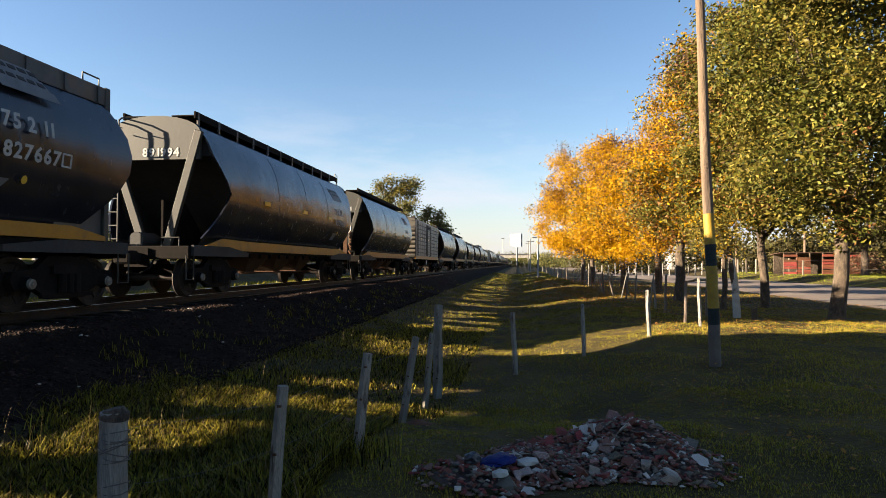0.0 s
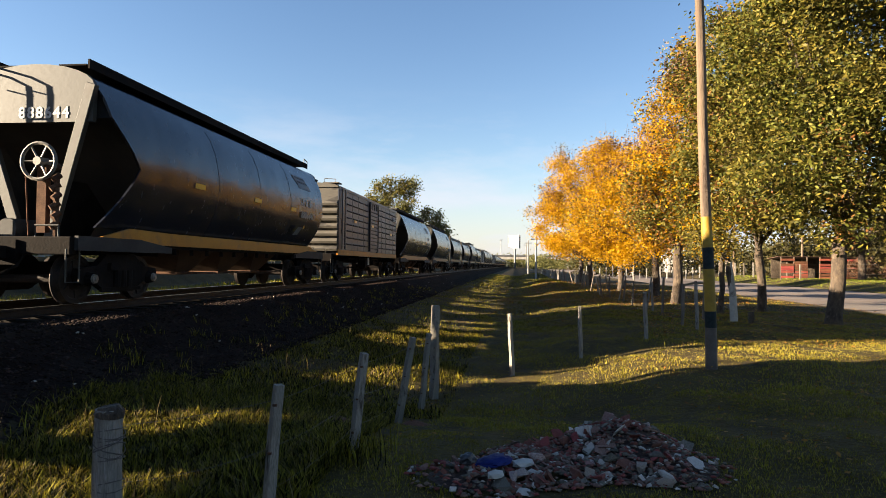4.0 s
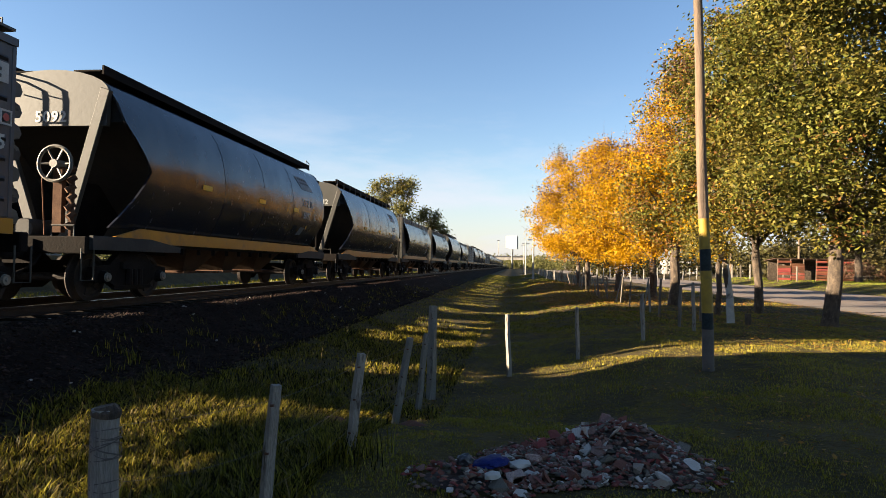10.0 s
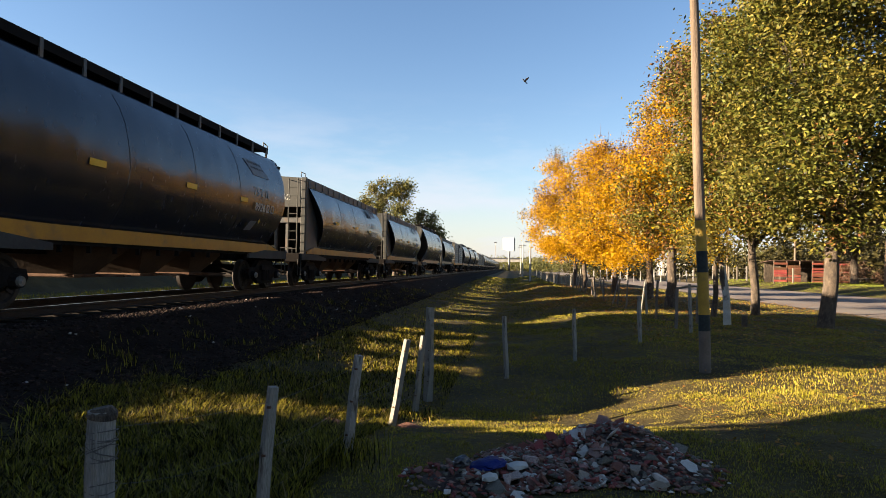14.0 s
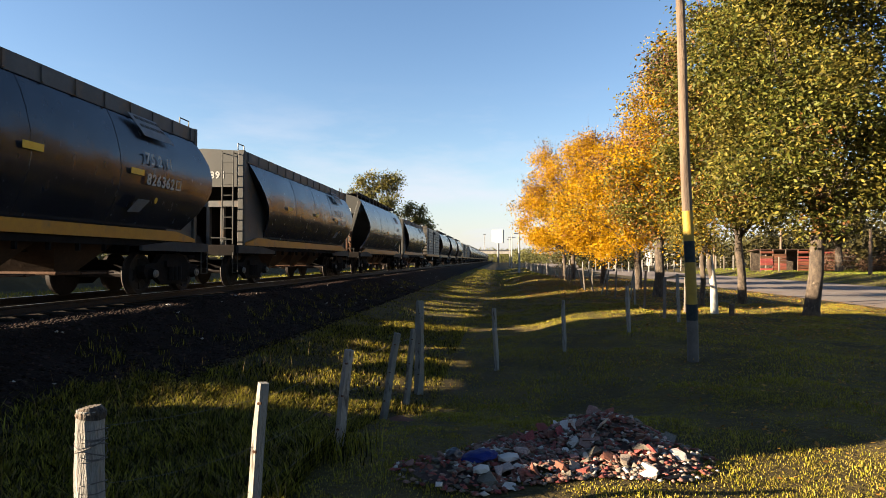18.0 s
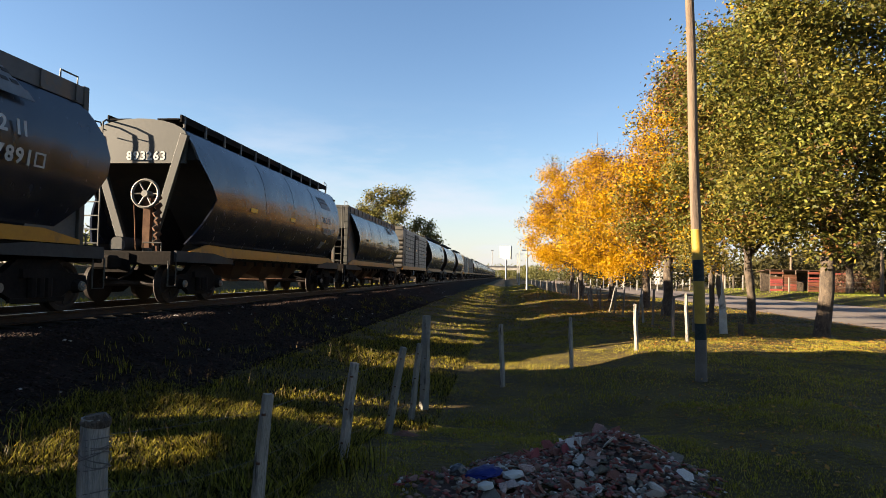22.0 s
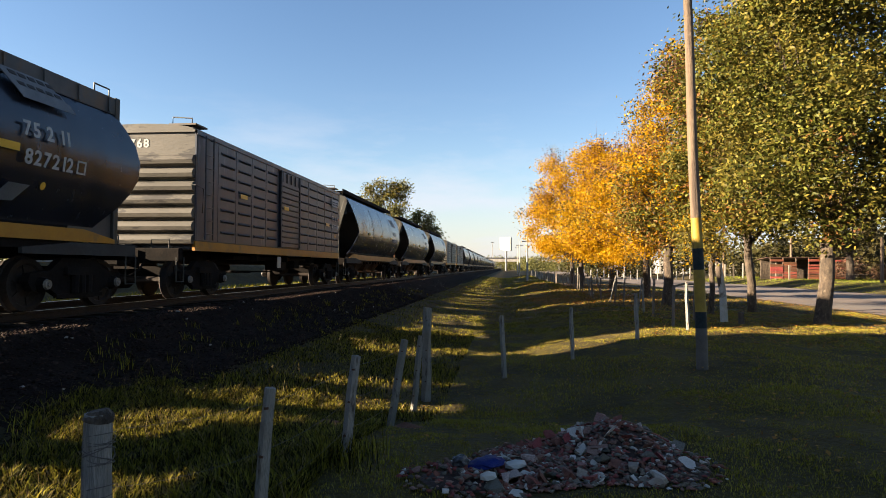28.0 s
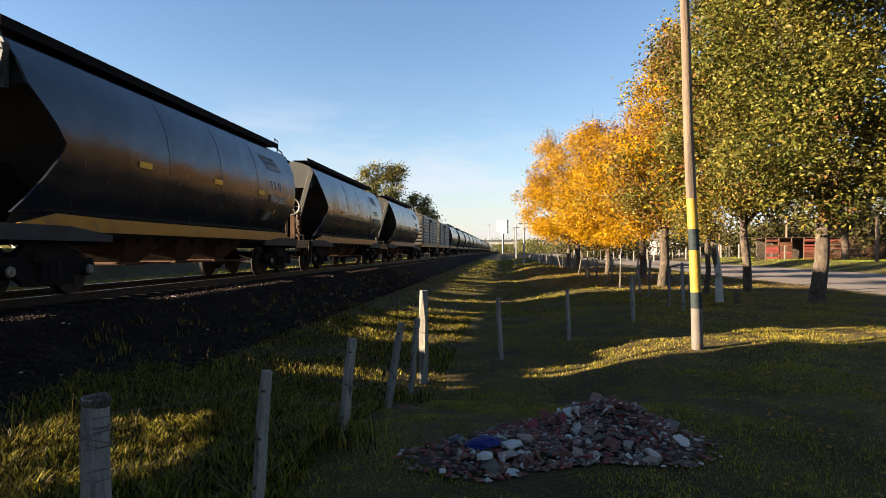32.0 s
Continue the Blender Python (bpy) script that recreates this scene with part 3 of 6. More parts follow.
def ladder(parent, x, y, z0, z1, w, along="x", mt="end"):
    bm = B()
    n = int((z1 - z0) / 0.33)
    for s in (0, w):
        p = (x + s, y) if along == "x" else (x, y + s)
        rod(bm, (*p, z0), (*p, z1), 0.022, n=6)
        rod(bm, (*p, z1 - 0.05), (p[0] + (0 if along == "x" else -0.14), p[1] + (0.14 if along == "x" else 0), z1 - 0.05), 0.015, n=5)
    for i in range(n):
        z = z0 + 0.15 + i * 0.33
        a, c = ((x, y, z), (x + w, y, z)) if along == "x" else ((x, y, z), (x, y + w, z))
        rod(bm, a, c, 0.016, n=5)
    return part("ladder", bm, M[mt], parent, "thin steel ladder")


def brake_wheel(parent, x, z, y):
    bm = B()
    n = 20
    pts = [(x + 0.33 * math.cos(2 * math.pi * i / n), y, z + 0.33 * math.sin(2 * math.pi * i / n)) for i in range(n)]
    for i in range(n):
        rod(bm, pts[i], pts[(i + 1) % n], 0.034, n=6)
    for i in range(6):
        a = math.pi * i / 3
        rod(bm, (x, y + 0.02, z), (x + 0.32 * math.cos(a), y, z + 0.32 * math.sin(a)), 0.02, n=5)
    rod(bm, (x, y - 0.05, z), (x, y + 0.22, z), 0.08, n=10)
    part("brake_wheel", bm, M["cap"], parent, "pale spoked hand brake wheel", smooth=True)
    bm = B()
    box(bm, x - 0.09, x + 0.09, y + 0.08, y + 0.2, 1.3, z - 0.05)
    for k in range(7):
        zz = 1.4 + 0.17 * k
        rod(bm, (x + 0.2 + 0.05 * (k % 2), y + 0.05, zz), (x + 0.3, y + 0.16, zz + 0.1), 0.06, n=6)
    rod(bm, (x + 0.27, y + 0.12, 1.2), (x + 0.27, y + 0.12, z - 0.3), 0.05, n=6)
    rod(bm, (x - 0.25, y + 0.1, 1.25), (x - 0.33, y + 0.1, z - 0.25), 0.014, n=5)
    part("brake_gear", bm, M["rust"], parent, "rusty brake rods and chain")


def running_gear(w, end_y, lead=-0.55):
    """Bogies, couplers, steps and end beams that all wagons share."""
    wheels = []
    for y in (0.92, end_y - 0.92):
        wheels += bogie(w, y)[1]
    for s, y0 in ((-1, 0.0), (1, end_y)):
        bm = B()
        yb = y0 + s * -lead
        box(bm, -1.3, 1.3, yb - 0.09, yb + 0.09, 0.9, 1.22, bevel=0.02)
        part("end_beam", bm, M["under"], w)
        bm = B()
        box(bm, -0.13, 0.13, min(yb, yb + s * 0.35), max(yb, yb + s * 0.35), 0.83, 1.05, bevel=0.02)
        box(bm, -0.22, 0.2, yb + s * 0.5 - 0.2, yb + s * 0.5 + 0.2, 0.78, 1.1, bevel=0.05)
        box(bm, -0.3, 0.3, yb + s * 0.1 - 0.04, yb + s * 0.1 + 0.04, 0.72, 1.16)
        part("coupler", bm, M["under"], w, "grimy knuckle coupler")
        bm = B()
        tube(bm, [(0.4, yb, 0.95), (0.42, yb + s * 0.25, 0.7), (0.3, yb + s * 0.5, 0.55), (0.16, yb + s * 0.72, 0.6)], [0.03] * 4, 6)
        part("brake_hose", bm, M["under"], w)
        for x in (-1.28, 1.28):
            bm = B()
            tube(bm, [(x, yb - 0.17, 1.0), (x, yb - 0.17, 0.42), (x, yb + 0.17, 0.42), (x, yb + 0.17, 1.0)], [0.018] * 4, 6)
            part("step", bm, M["end"], w, "bent rod step")
        for x in (0.55,):
            bm = B()
            tube(bm, [(x, yb, 1.2), (x, yb, 1.42), (x + 0.45, yb, 1.42), (x + 0.45, yb, 1.2)], [0.02] * 4, 6)
            part("grab_rail", bm, M["end"], w, "pale bent grab rail")
    return wheels


def roof(w, peak, eave_z, hw, y0, y1, material, name="roof"):
    bm = B()
    n = 10
    arc = [(hw * math.cos(math.pi * i / n), eave_z + (peak - eave_z) * math.sin(math.pi * i / n)) for i in range(n + 1)]
    prism(bm, arc, 1, y0, y1)
    part(name, bm, material, w, smooth=True)


def hopper_sides(w, cut_z, cut_y, back_y, profile, end_y):
    """The two bulging side sheets; their ends are cut back at the heights cut_z by cut_y in front and back_y behind."""
    for s in (-1, 1):
        bm = B()
        rows = []
        for z, hw in profile:
            cut, back = np.interp(z, cut_z, cut_y), np.interp(z, cut_z, back_y)
            ys = np.linspace(cut, end_y - back, 13)
            rows.append([[bm.verts.new((s * (hw - d), y, z)) for y in ys] for d in (0, 0.05)])
        for (a, ai), (c, ci) in zip(rows, rows[1:]):
            for i in range(12):
                bm.faces.new((a[i], a[i + 1], c[i + 1], c[i]))
                bm.faces.new((ai[i], ci[i], ci[i + 1], ai[i + 1]))
            for i in (0, 12):
                bm.faces.new((a[i], c[i], ci[i], ai[i]))
        for a, ai in (rows[0], rows[-1]):
            for i in range(12):
                bm.faces.new((a[i], ai[i], ai[i + 1], a[i + 1]))
        part("side_sheet", bm, M["grey"], w, "bulging dark grey glossy side sheet", smooth=True)
    # end sheets that close the hopper between the two sides and slope inward to the middle
    for lead in (True, False):
        bm = B()
        grid = []
        for z, hw in profile + [(1.2, profile[-1][1] * 0.9)]:
            edge = np.interp(z, cut_z, cut_y if lead else back_y)
            deep = np.interp(z, (1.2, 3.3, 3.45), (3.1, 0.75, 0.15))
            row = []
            for c in (-1, -0.97, -0.9, -0.5, 0, 0.5, 0.9, 0.97, 1):
                mixed = edge + (max(deep, edge) - edge) * (1 - abs(c) ** 24)
                y = mixed + 0.03 if lead else end_y - mixed - 0.03
                row.append(bm.verts.new((c * (hw - 0.02), y, z)))
            grid.append(row)
        for a, c in zip(grid, grid[1:]):
            for k in range(8):
                bm.faces.new((a[k], a[k + 1], c[k + 1], c[k]))
        part("slope_sheet", bm, M["slope"], w, "dark sloping end sheet", smooth=True)
    # unseen web plates, added to stop low sun crossing under the slope sheets
    for s, y0 in ((1, 0.0), (-1, end_y)):
        bm = B()
        prism(bm, [(y0 + s * 0.4, 1.21), (y0 + s * 0.4, 2.42), (y0 + s * 1.5, 2.42), (y0 + s * 2.85, 1.21)], 0, -0.03, 0.03)
        part("shear_plate", bm, M["under"], w)
    for s in (-1, 1):
        # welded seams
        for k in (0.32, 0.52, 0.71):
            bm = B()
            y = end_y * k
            for (z0, h0), (z1, h1) in zip(profile, profile[1:]):
                rod(bm, (s * h0, y, z0), (s * h1, y, z1), 0.008, n=5, caps=False)
            part("seam", bm, M["grey"], w)


def hopper_bottoms(w, end_y):
    bm = B()
    box(bm, -0.3, 0.3, -0.4, end_y + 0.4, 0.92, 1.2)
    part("centre_sill", bm, M["under"], w)
    for yc in (4.45, 6.65, 8.85):
        bm = B()
        top = [bm.verts.new(q) for q in ((-1.12, yc - 1.1, 1.32), (1.12, yc - 1.1, 1.32), (1.12, yc + 1.1, 1.32), (-1.12, yc + 1.1, 1.32))]
        low = [bm.verts.new(q) for q in ((-0.55, yc - 0.32, 0.55), (0.55, yc - 0.32, 0.55), (0.55, yc + 0.32, 0.55), (-0.55, yc + 0.32, 0.55))]
        for k in range(4):
            bm.faces.new((top[k], top[(k + 1) % 4], low[(k + 1) % 4], low[k]))
        bm.faces.new(top)
        bm.faces.new(low)
        part("discharge_hopper", bm, M["brown"], w, "rusty brown discharge hopper")
        bm = B()
        box(bm, -0.62, 0.62, yc - 0.36, yc + 0.36, 0.48, 0.55, bevel=0.02)
        rod(bm, (-1.2, yc + 0.36, 0.52), (1.2, yc + 0.36, 0.52), 0.03, n=6)
        rod(bm, (1.15, yc - 0.4, 0.52), (1.15, yc + 0.6, 0.52), 0.02, n=5)
        part("outlet_gate", bm, M["rust"], w, "rusty outlet gate")


def stripe(w, y0, end_y, z0, z1):
    for s in (-1, 1):
        bm = B()
        out = [(y0, z0), (y0, z0 + 0.08), (y0 + 0.95, z1 + 0.03), (y0 + 2.4, z1), (end_y - y0 - 0.9, z1), (end_y - y0, z0 + 0.08), (end_y - y0, z0)]
        x0, x1 = sorted((s * 1.29, s * 1.35))
        prism(bm, out, 0, x0, x1)
        part("side_sill", bm, M["yellow"], w, "faded yellow sill stripe")
        bm = B()
        x0, x1 = sorted((s * 1.22, s * 1.30))
        box(bm, x0, x1, 0.4, end_y - 0.4, 1.08, 1.2)
        for k in range(11):
            y = 2.8 + k * 0.77
            box(bm, x0, x1, y - 0.02, y + 0.02, 0.95, 1.1)
        part("lower_sill", bm, M["under"], w)


SKIN_Z, SKIN_X = [p[0] for p in HOP][::-1], [p[1] for p in HOP][::-1]


def skin(z):
    """Half width of the bulging side at a height."""
    return float(np.interp(z, SKIN_Z, SKIN_X))


def on_side(y, z, h, x=None):
    """A frame on the near side: x along the wagon, y up the skin."""
    tilt = 0.0 if x else math.degrees(math.atan2(skin(z + h) - skin(z), h))
    m = pose((x or max(skin(z), skin(z + h))) + 0.012, y, z) @ Matrix.Rotation(radians(90), 4, "Z") @ Matrix.Rotation(radians(90), 4, "X")
    return m if x else m @ Matrix.Rotation(radians(tilt), 4, "X")


def flat_mark(w, name, material, m, corners, label=""):
    bm = B()
    lo, hi = [[bm.verts.new(m @ Vector((a, c, d))) for a, c in corners] for d in (-0.006, 0.004)]
    n = len(corners)
    bm.faces.new(hi)
    bm.faces.new(lo[::-1])
    for k in range(n):
        bm.faces.new((lo[k], lo[(k + 1) % n], hi[(k + 1) % n], hi[k]))
    part(name, bm, M[material], w, label)


def side_marks(w, number, end_y, style="hop"):
    """Amber reflectors, patches, emblem and the painted running number by the trailing end."""
    box_x = 1.462 if style == "box" else None
    y0 = end_y - (2.85 if style == "hop" else 1.25)
    z1, z2, size = (2.8, 2.36, 0.33) if style == "hop" else (2.78, 2.42, 0.3)
    text_part("75 2 11", size, on_side(y0, z1, 0.25, box_x), w)
    yc, zc = (y0 + 1.18, z2) if style == "hop" else (y0 + 0.92, z1)
    m = on_side(yc, zc, 0.25, box_x)
    for a in ((0, 0.22, 0, 0.03), (0, 0.22, 0.2, 0.23), (0, 0.03, 0.03, 0.2), (0.19, 0.22, 0.03, 0.2)):
        flat_mark(w, "check_mark", "white", m, [(a[0], a[2]), (a[1], a[2]), (a[1], a[3]), (a[0], a[3])])
    if style == "box":
        flat_mark(w, "check_spot", "red", m, [(0.11 + 0.06 * math.cos(k * math.pi / 4), 0.115 + 0.06 * math.sin(k * math.pi / 4)) for k in range(8)])
    m = on_side(y0, z2, 0.25, box_x)
    if number:
        text_part(number, size, m, w)
    else:
        for k in range(6):
            flat_mark(w, "number_bar", "white", m, [(0.2 * k, 0), (0.2 * k + 0.13, 0), (0.2 * k + 0.13, 0.23), (0.2 * k, 0.23)])
    for y, z in ((2.95, 2.5), (6.3, 2.52), (9.2, 2.52)) if style == "hop" else ((2.5, 2.72), (5.85, 2.7), (11.0, 2.5)):
        flat_mark(w, "reflector", "tag", on_side(y, z, 0.12, 1.52 if style == "box" and 5.6 < y < 7 else box_x), [(0, 0), (0.46, 0), (0.46, 0.12), (0, 0.12)], "small amber reflector")
    flat_mark(w, "spot", "tag", on_side(y0 + 0.5, z2 - 0.3, 0.12, box_x), [(0.055 * math.cos(k * math.pi / 4), 0.07 * math.sin(k * math.pi / 4)) for k in range(8)], "small yellow painted spot")
    if style == "hop":
        flat_mark(w, "white_patch", "emblem", on_side(end_y - 3.35, 1.75, 0.3), [(0, 0), (0.4, 0.02), (0.62, 0.3), (0.2, 0.3)], "small pale painted patch")
        for i in range(3):
            za = 3.4 + 0.14 * i
            m = on_side(end_y - 2.75 - 0.13 * i, za, 0.14)
            flat_mark(w, "logo_panel", "emblem", m, [(0, 0), (1.2 - 0.06 * i, 0), (1.07 - 0.06 * i, 0.15), (-0.13, 0.15)], "pale grey emblem panel")
            for k in range(5):
                if i:
                    flat_mark(w, "emblem_bar", "slope", m @ Matrix.Translation((0.1 + 0.2 * k, 0.05, 0.008)), [(0, 0), (0.14, 0), (0.11, 0.06), (-0.03, 0.06)])
    else:
        flat_mark(w, "white_patch", "white", on_side(end_y - 1.3, 3.4, 0.3, box_x), [(0, 0), (1.1, 0), (1.1, 0.3), (0, 0.3)], "white painted notice panel")
        for k in range(4):
            flat_mark(w, "notice_bar", "rib", on_side(end_y - 1.2 + 0.48 * (k % 2), 3.56 - 0.1 * (k // 2), 0.3, box_x + 0.006), [(0, 0), (0.38, 0), (0.38, 0.05), (0, 0.05)])


def round_hopper(label, number, endno, wheel_brake, rail_posts, ladder_x=-1.15):
    """Covered hopper with arched pale ends, slanting end posts and a roof walkway."""
    w = thing("hopper_wagon", label, "wagon", "wagons of the goods train")
    wheels = running_gear(w, LEN)
    hopper_sides(w, (1.4, 2.55, 2.65, 3.48, 4.06), (0.1, 0.82, 0.86, 0.1, 0.06), (0.9, 0.45, 0.42, 0.25, 0.12), HOP, LEN)
    hopper_bottoms(w, LEN)
    stripe(w, 0.05, LEN, 1.15, 1.42)
    roof(w, 4.46, 4.04, 1.22, 0.1, LEN - 0.1, M["grey"])
    for s, y0 in ((1, 0.0), (-1, LEN)):
        bm = B()
        n = 12
        out = [(1.22 * math.cos(math.pi * i / n), 4.04 + 0.44 * math.sin(math.pi * i / n)) for i in range(n + 1)] + [(-1.2, 3.38), (1.2, 3.38)]
        prism(bm, out, 1, min(y0, y0 + s * 0.1), max(y0, y0 + s * 0.1))
        part("end_panel", bm, M["end"], w, "pale arched end panel")
        for sx in (-1, 1):
            bm = B()
            p0, p1 = Vector((sx * 1.2, y0 - s * 0.02, 4.08)), Vector((sx * 0.3, y0 + s * 0.12, 1.2))
            d = (p1 - p0)
            ez = d.normalized()
            ex = Vector((0, 1, 0)).cross(ez).normalized()
            m = Matrix.Translation(p0) @ Matrix((ex, ez.cross(ex), ez)).transposed().to_4x4()
            box(bm, -0.1, 0.1, -0.06, 0.06, 0, d.length, m, bevel=0.012)
            part("end_post", bm, M["end"], w, "pale slanting end post")
            bm = B()
            out = [(y0 - s * 0.55, 0.98), (y0 + s * 2.5, 0.98), (y0 + s * 2.5, 1.1), (y0 + s * 1.3, 1.24), (y0 - s * 0.55, 1.24)]
            x0, x1 = sorted((sx * 1.31, sx * 1.38))
            prism(bm, out, 0, x0, x1)
            part("end_platform_beam", bm, M["beam"], w, "grey platform beam")
        bm = B()
        box(bm, -1.31, 1.31, min(y0 - s * 0.5, y0 + s * 0.8), max(y0 - s * 0.5, y0 + s * 0.8), 1.18, 1.22)
        part("end_platform", bm, M["under"], w)
        bm = B()
        rod(bm, (-0.35, y0 - s * 0.15, 1.38), (-0.35, y0 + s * 0.6, 1.38), 0.2, n=14)
        part("air_tank", bm, M["beam"], w, "dull grey round air tank", smooth=True)
        ladder(w, ladder_x, y0 - s * 0.32, 1.25, 4.2, 0.42)
        for gx in (ladder_x, ladder_x + 0.42):
            bm = B()
            tube(bm, [(gx, y0 - s * 0.32, 4.1), (gx, y0 - s * 0.31, 4.32), (gx, y0 - s * 0.2, 4.4), (gx, y0 + s * 0.2, 4.44), (gx, y0 + s * 0.3, 4.25)], [0.022] * 5, 6)
            part("grab_rail", bm, M["end"], w)
    for s in (-1, 1):
        bm = B()
        box(bm, s * 0.62 - 0.28, s * 0.62 + 0.28, 0.2, LEN - 0.25, 4.5, 4.53)
        part("roof_walkway", bm, M["under"], w, "dark roof walkway along the hatches")
        bm = B()
        box(bm, s * 0.95 - 0.02, s * 0.95 + 0.02, 0.2, LEN - 0.25, 4.44, 4.62)
        part("walkway_edge", bm, M["under"], w)
    if rail_posts:
        for k in range(12):
            bm = B()
            y = 0.35 + k * (LEN - 0.75) / 11
            box(bm, 0.95, 0.99, y - 0.04, y + 0.04, 4.16, 4.62)
            part("walkway_bracket", bm, M["rim"], w)
    bm = B()
    box(bm, -0.4, 0.4, 0.9, LEN - 0.9, 4.44, 4.53, bevel=0.02)
    part("hatch", bm, M["under"], w, "long loading hatch cover")
    for s in (-1, 1):
        bm = B()
        tube(bm, [(s * 0.95, LEN - 0.6, 4.48), (s * 0.95, LEN - 0.6, 4.76), (s * 0.95, LEN - 0.25, 4.7), (s * 0.95, LEN - 0.25, 4.43)], [0.018] * 4, 5)
        part("roof_rail", bm, M["rim"], w)
    if wheel_brake:
        brake_wheel(w, 0.48, 2.58, -0.42)
    if endno:
        text_part(endno, 0.3, pose(-0.3 if ladder_x < 0 else -0.9, -0.006, 3.46, 90, 0, 0), w)
    side_marks(w, number, LEN)
    return w, wheels


def square_hopper(label, number, endno, wheel_brake):
    """Covered hopper with upright corner posts, a parapet rim and flat ends."""
    w = thing("hopper_wagon", label, "wagon", "wagons of the goods train")
    L = 12.6
    wheels = running_gear(w, L)
    prof = [(3.78, 1.27), (3.5, 1.41), (3.2, 1.51), (2.85, 1.59), (2.5, 1.61), (2.2, 1.56), (1.95, 1.47), (1.68, 1.34), (1.44, 1.22)]
    hopper_sides(w, (1.44, 2.0, 2.6, 3.1, 3.5, 3.78), (1.75, 1.55, 1.2, 0.8, 0.5, 0.4), (0.7, 0.1, -0.3, -0.35, -0.1, 0.1), prof, L)
    hopper_bottoms(w, L)
    stripe(w, 0.1, L, 1.22, 1.45)
    roof(w, 4.12, 3.95, 1.2, 0.05, L - 0.05, M["under"])
    for s in (-1, 1):
        x0, x1 = sorted((s * 1.26, s * 1.3))
        bm = B()
        box(bm, x0, x1, 0.05, L - 0.05, 3.76, 4.08)
        part("parapet", bm, M["rim"], w, "grey parapet rim along the roof")
        for k in range(15):
            bm = B()
            y = 0.3 + k * (L - 0.6) / 14
            x2, x3 = sorted((s * 1.3, s * 1.33))
            box(bm, x2, x3, y - 0.03, y + 0.03, 3.78, 4.06)
            part("parapet_rib", bm, M["rim"], w)
        for y0, y1 in ((0.08, 2.1), (L - 1.3, L - 0.08)):
            bm = B()
            x2, x3 = sorted((s * 1.2, s * 1.25))
            box(bm, x2, x3, y0, y1, 1.25, 3.78)
            part("corner_panel", bm, M["rim"], w, "flat grey corner panel")
    for s, y0 in ((1, 0.0), (-1, L)):
        bm = B()
        prism(bm, [(-1.26, 2.99), (1.26, 2.99), (1.26, 4.08), (0, 4.16), (-1.26, 4.08)], 1, min(y0, y0 + s * 0.06), max(y0, y0 + s * 0.06))
        part("end_panel", bm, M["end"], w, "pale flat end panel")
        for sx in (-1, 1):
            bm = B()
            box(bm, sx * 1.22 - 0.1, sx * 1.22 + 0.1, min(y0 - s * 0.04, y0 + s * 0.1), max(y0 - s * 0.04, y0 + s * 0.1), 1.2, 4.1, bevel=0.012)
            part("corner_post", bm, M["end"], w, "pale upright corner post")
        for x in (-0.55, 0.0, 0.45):
            bm = B()
            box(bm, x - 0.05, x + 0.05, y0 + s * 0.45 - 0.08, y0 + s * 0.45 + 0.08, 1.2, 2.45)
            part("end_stanchion", bm, M["rim"], w)
        bm = B()
        box(bm, -1.2, 1.2, y0 + s * 0.36 - 0.05, y0 + s * 0.36 + 0.05, 2.41, 2.6)
        part("cross_rail", bm, M["rim"], w)
        bm = B()
        box(bm, -1.31, 1.31, min(y0 - s * 0.5, y0 + s * 0.8), max(y0 - s * 0.5, y0 + s * 0.8), 1.18, 1.22)
        part("end_platform", bm, M["under"], w)
        bm = B()
        rod(bm, (-0.45, y0 - s * 0.2, 1.36), (-0.45, y0 + s * 0.5, 1.36), 0.2, n=14)
        part("air_tank", bm, M["beam"], w, "dull grey round air tank", smooth=True)
        for sx in (-1, 1):
            bm = B()
            out = [(y0 - s * 0.55, 0.98), (y0 + s * 2.5, 0.98), (y0 + s * 2.5, 1.08), (y0 + s * 1.3, 1.2), (y0 - s * 0.55, 1.2)]
            x0, x1 = sorted((sx * 1.31, sx * 1.38))
            prism(bm, out, 0, x0, x1)
            part("end_platform_beam", bm, M["beam"], w, "grey platform beam")
        ladder(w, 0.68, y0 - s * 0.14, 1.25, 4.05, 0.34)
        bm = B()
        tube(bm, [(1.1, y0, 4.1), (1.1, y0, 4.3), (1.1, y0 + s * 0.45, 4.3), (1.1, y0 + s * 0.45, 4.1)], [0.018] * 4, 5)
        part("roof_rail", bm, M["rim"], w)
    if wheel_brake:
        brake_wheel(w, -0.75, 3.05, -0.3)
    if endno:
        text_part(endno, 0.3, pose(-0.32, -0.006, 3.25, 90, 0, 0), w)
    side_marks(w, number, L)
    return w, wheels


BOXL = 13.1


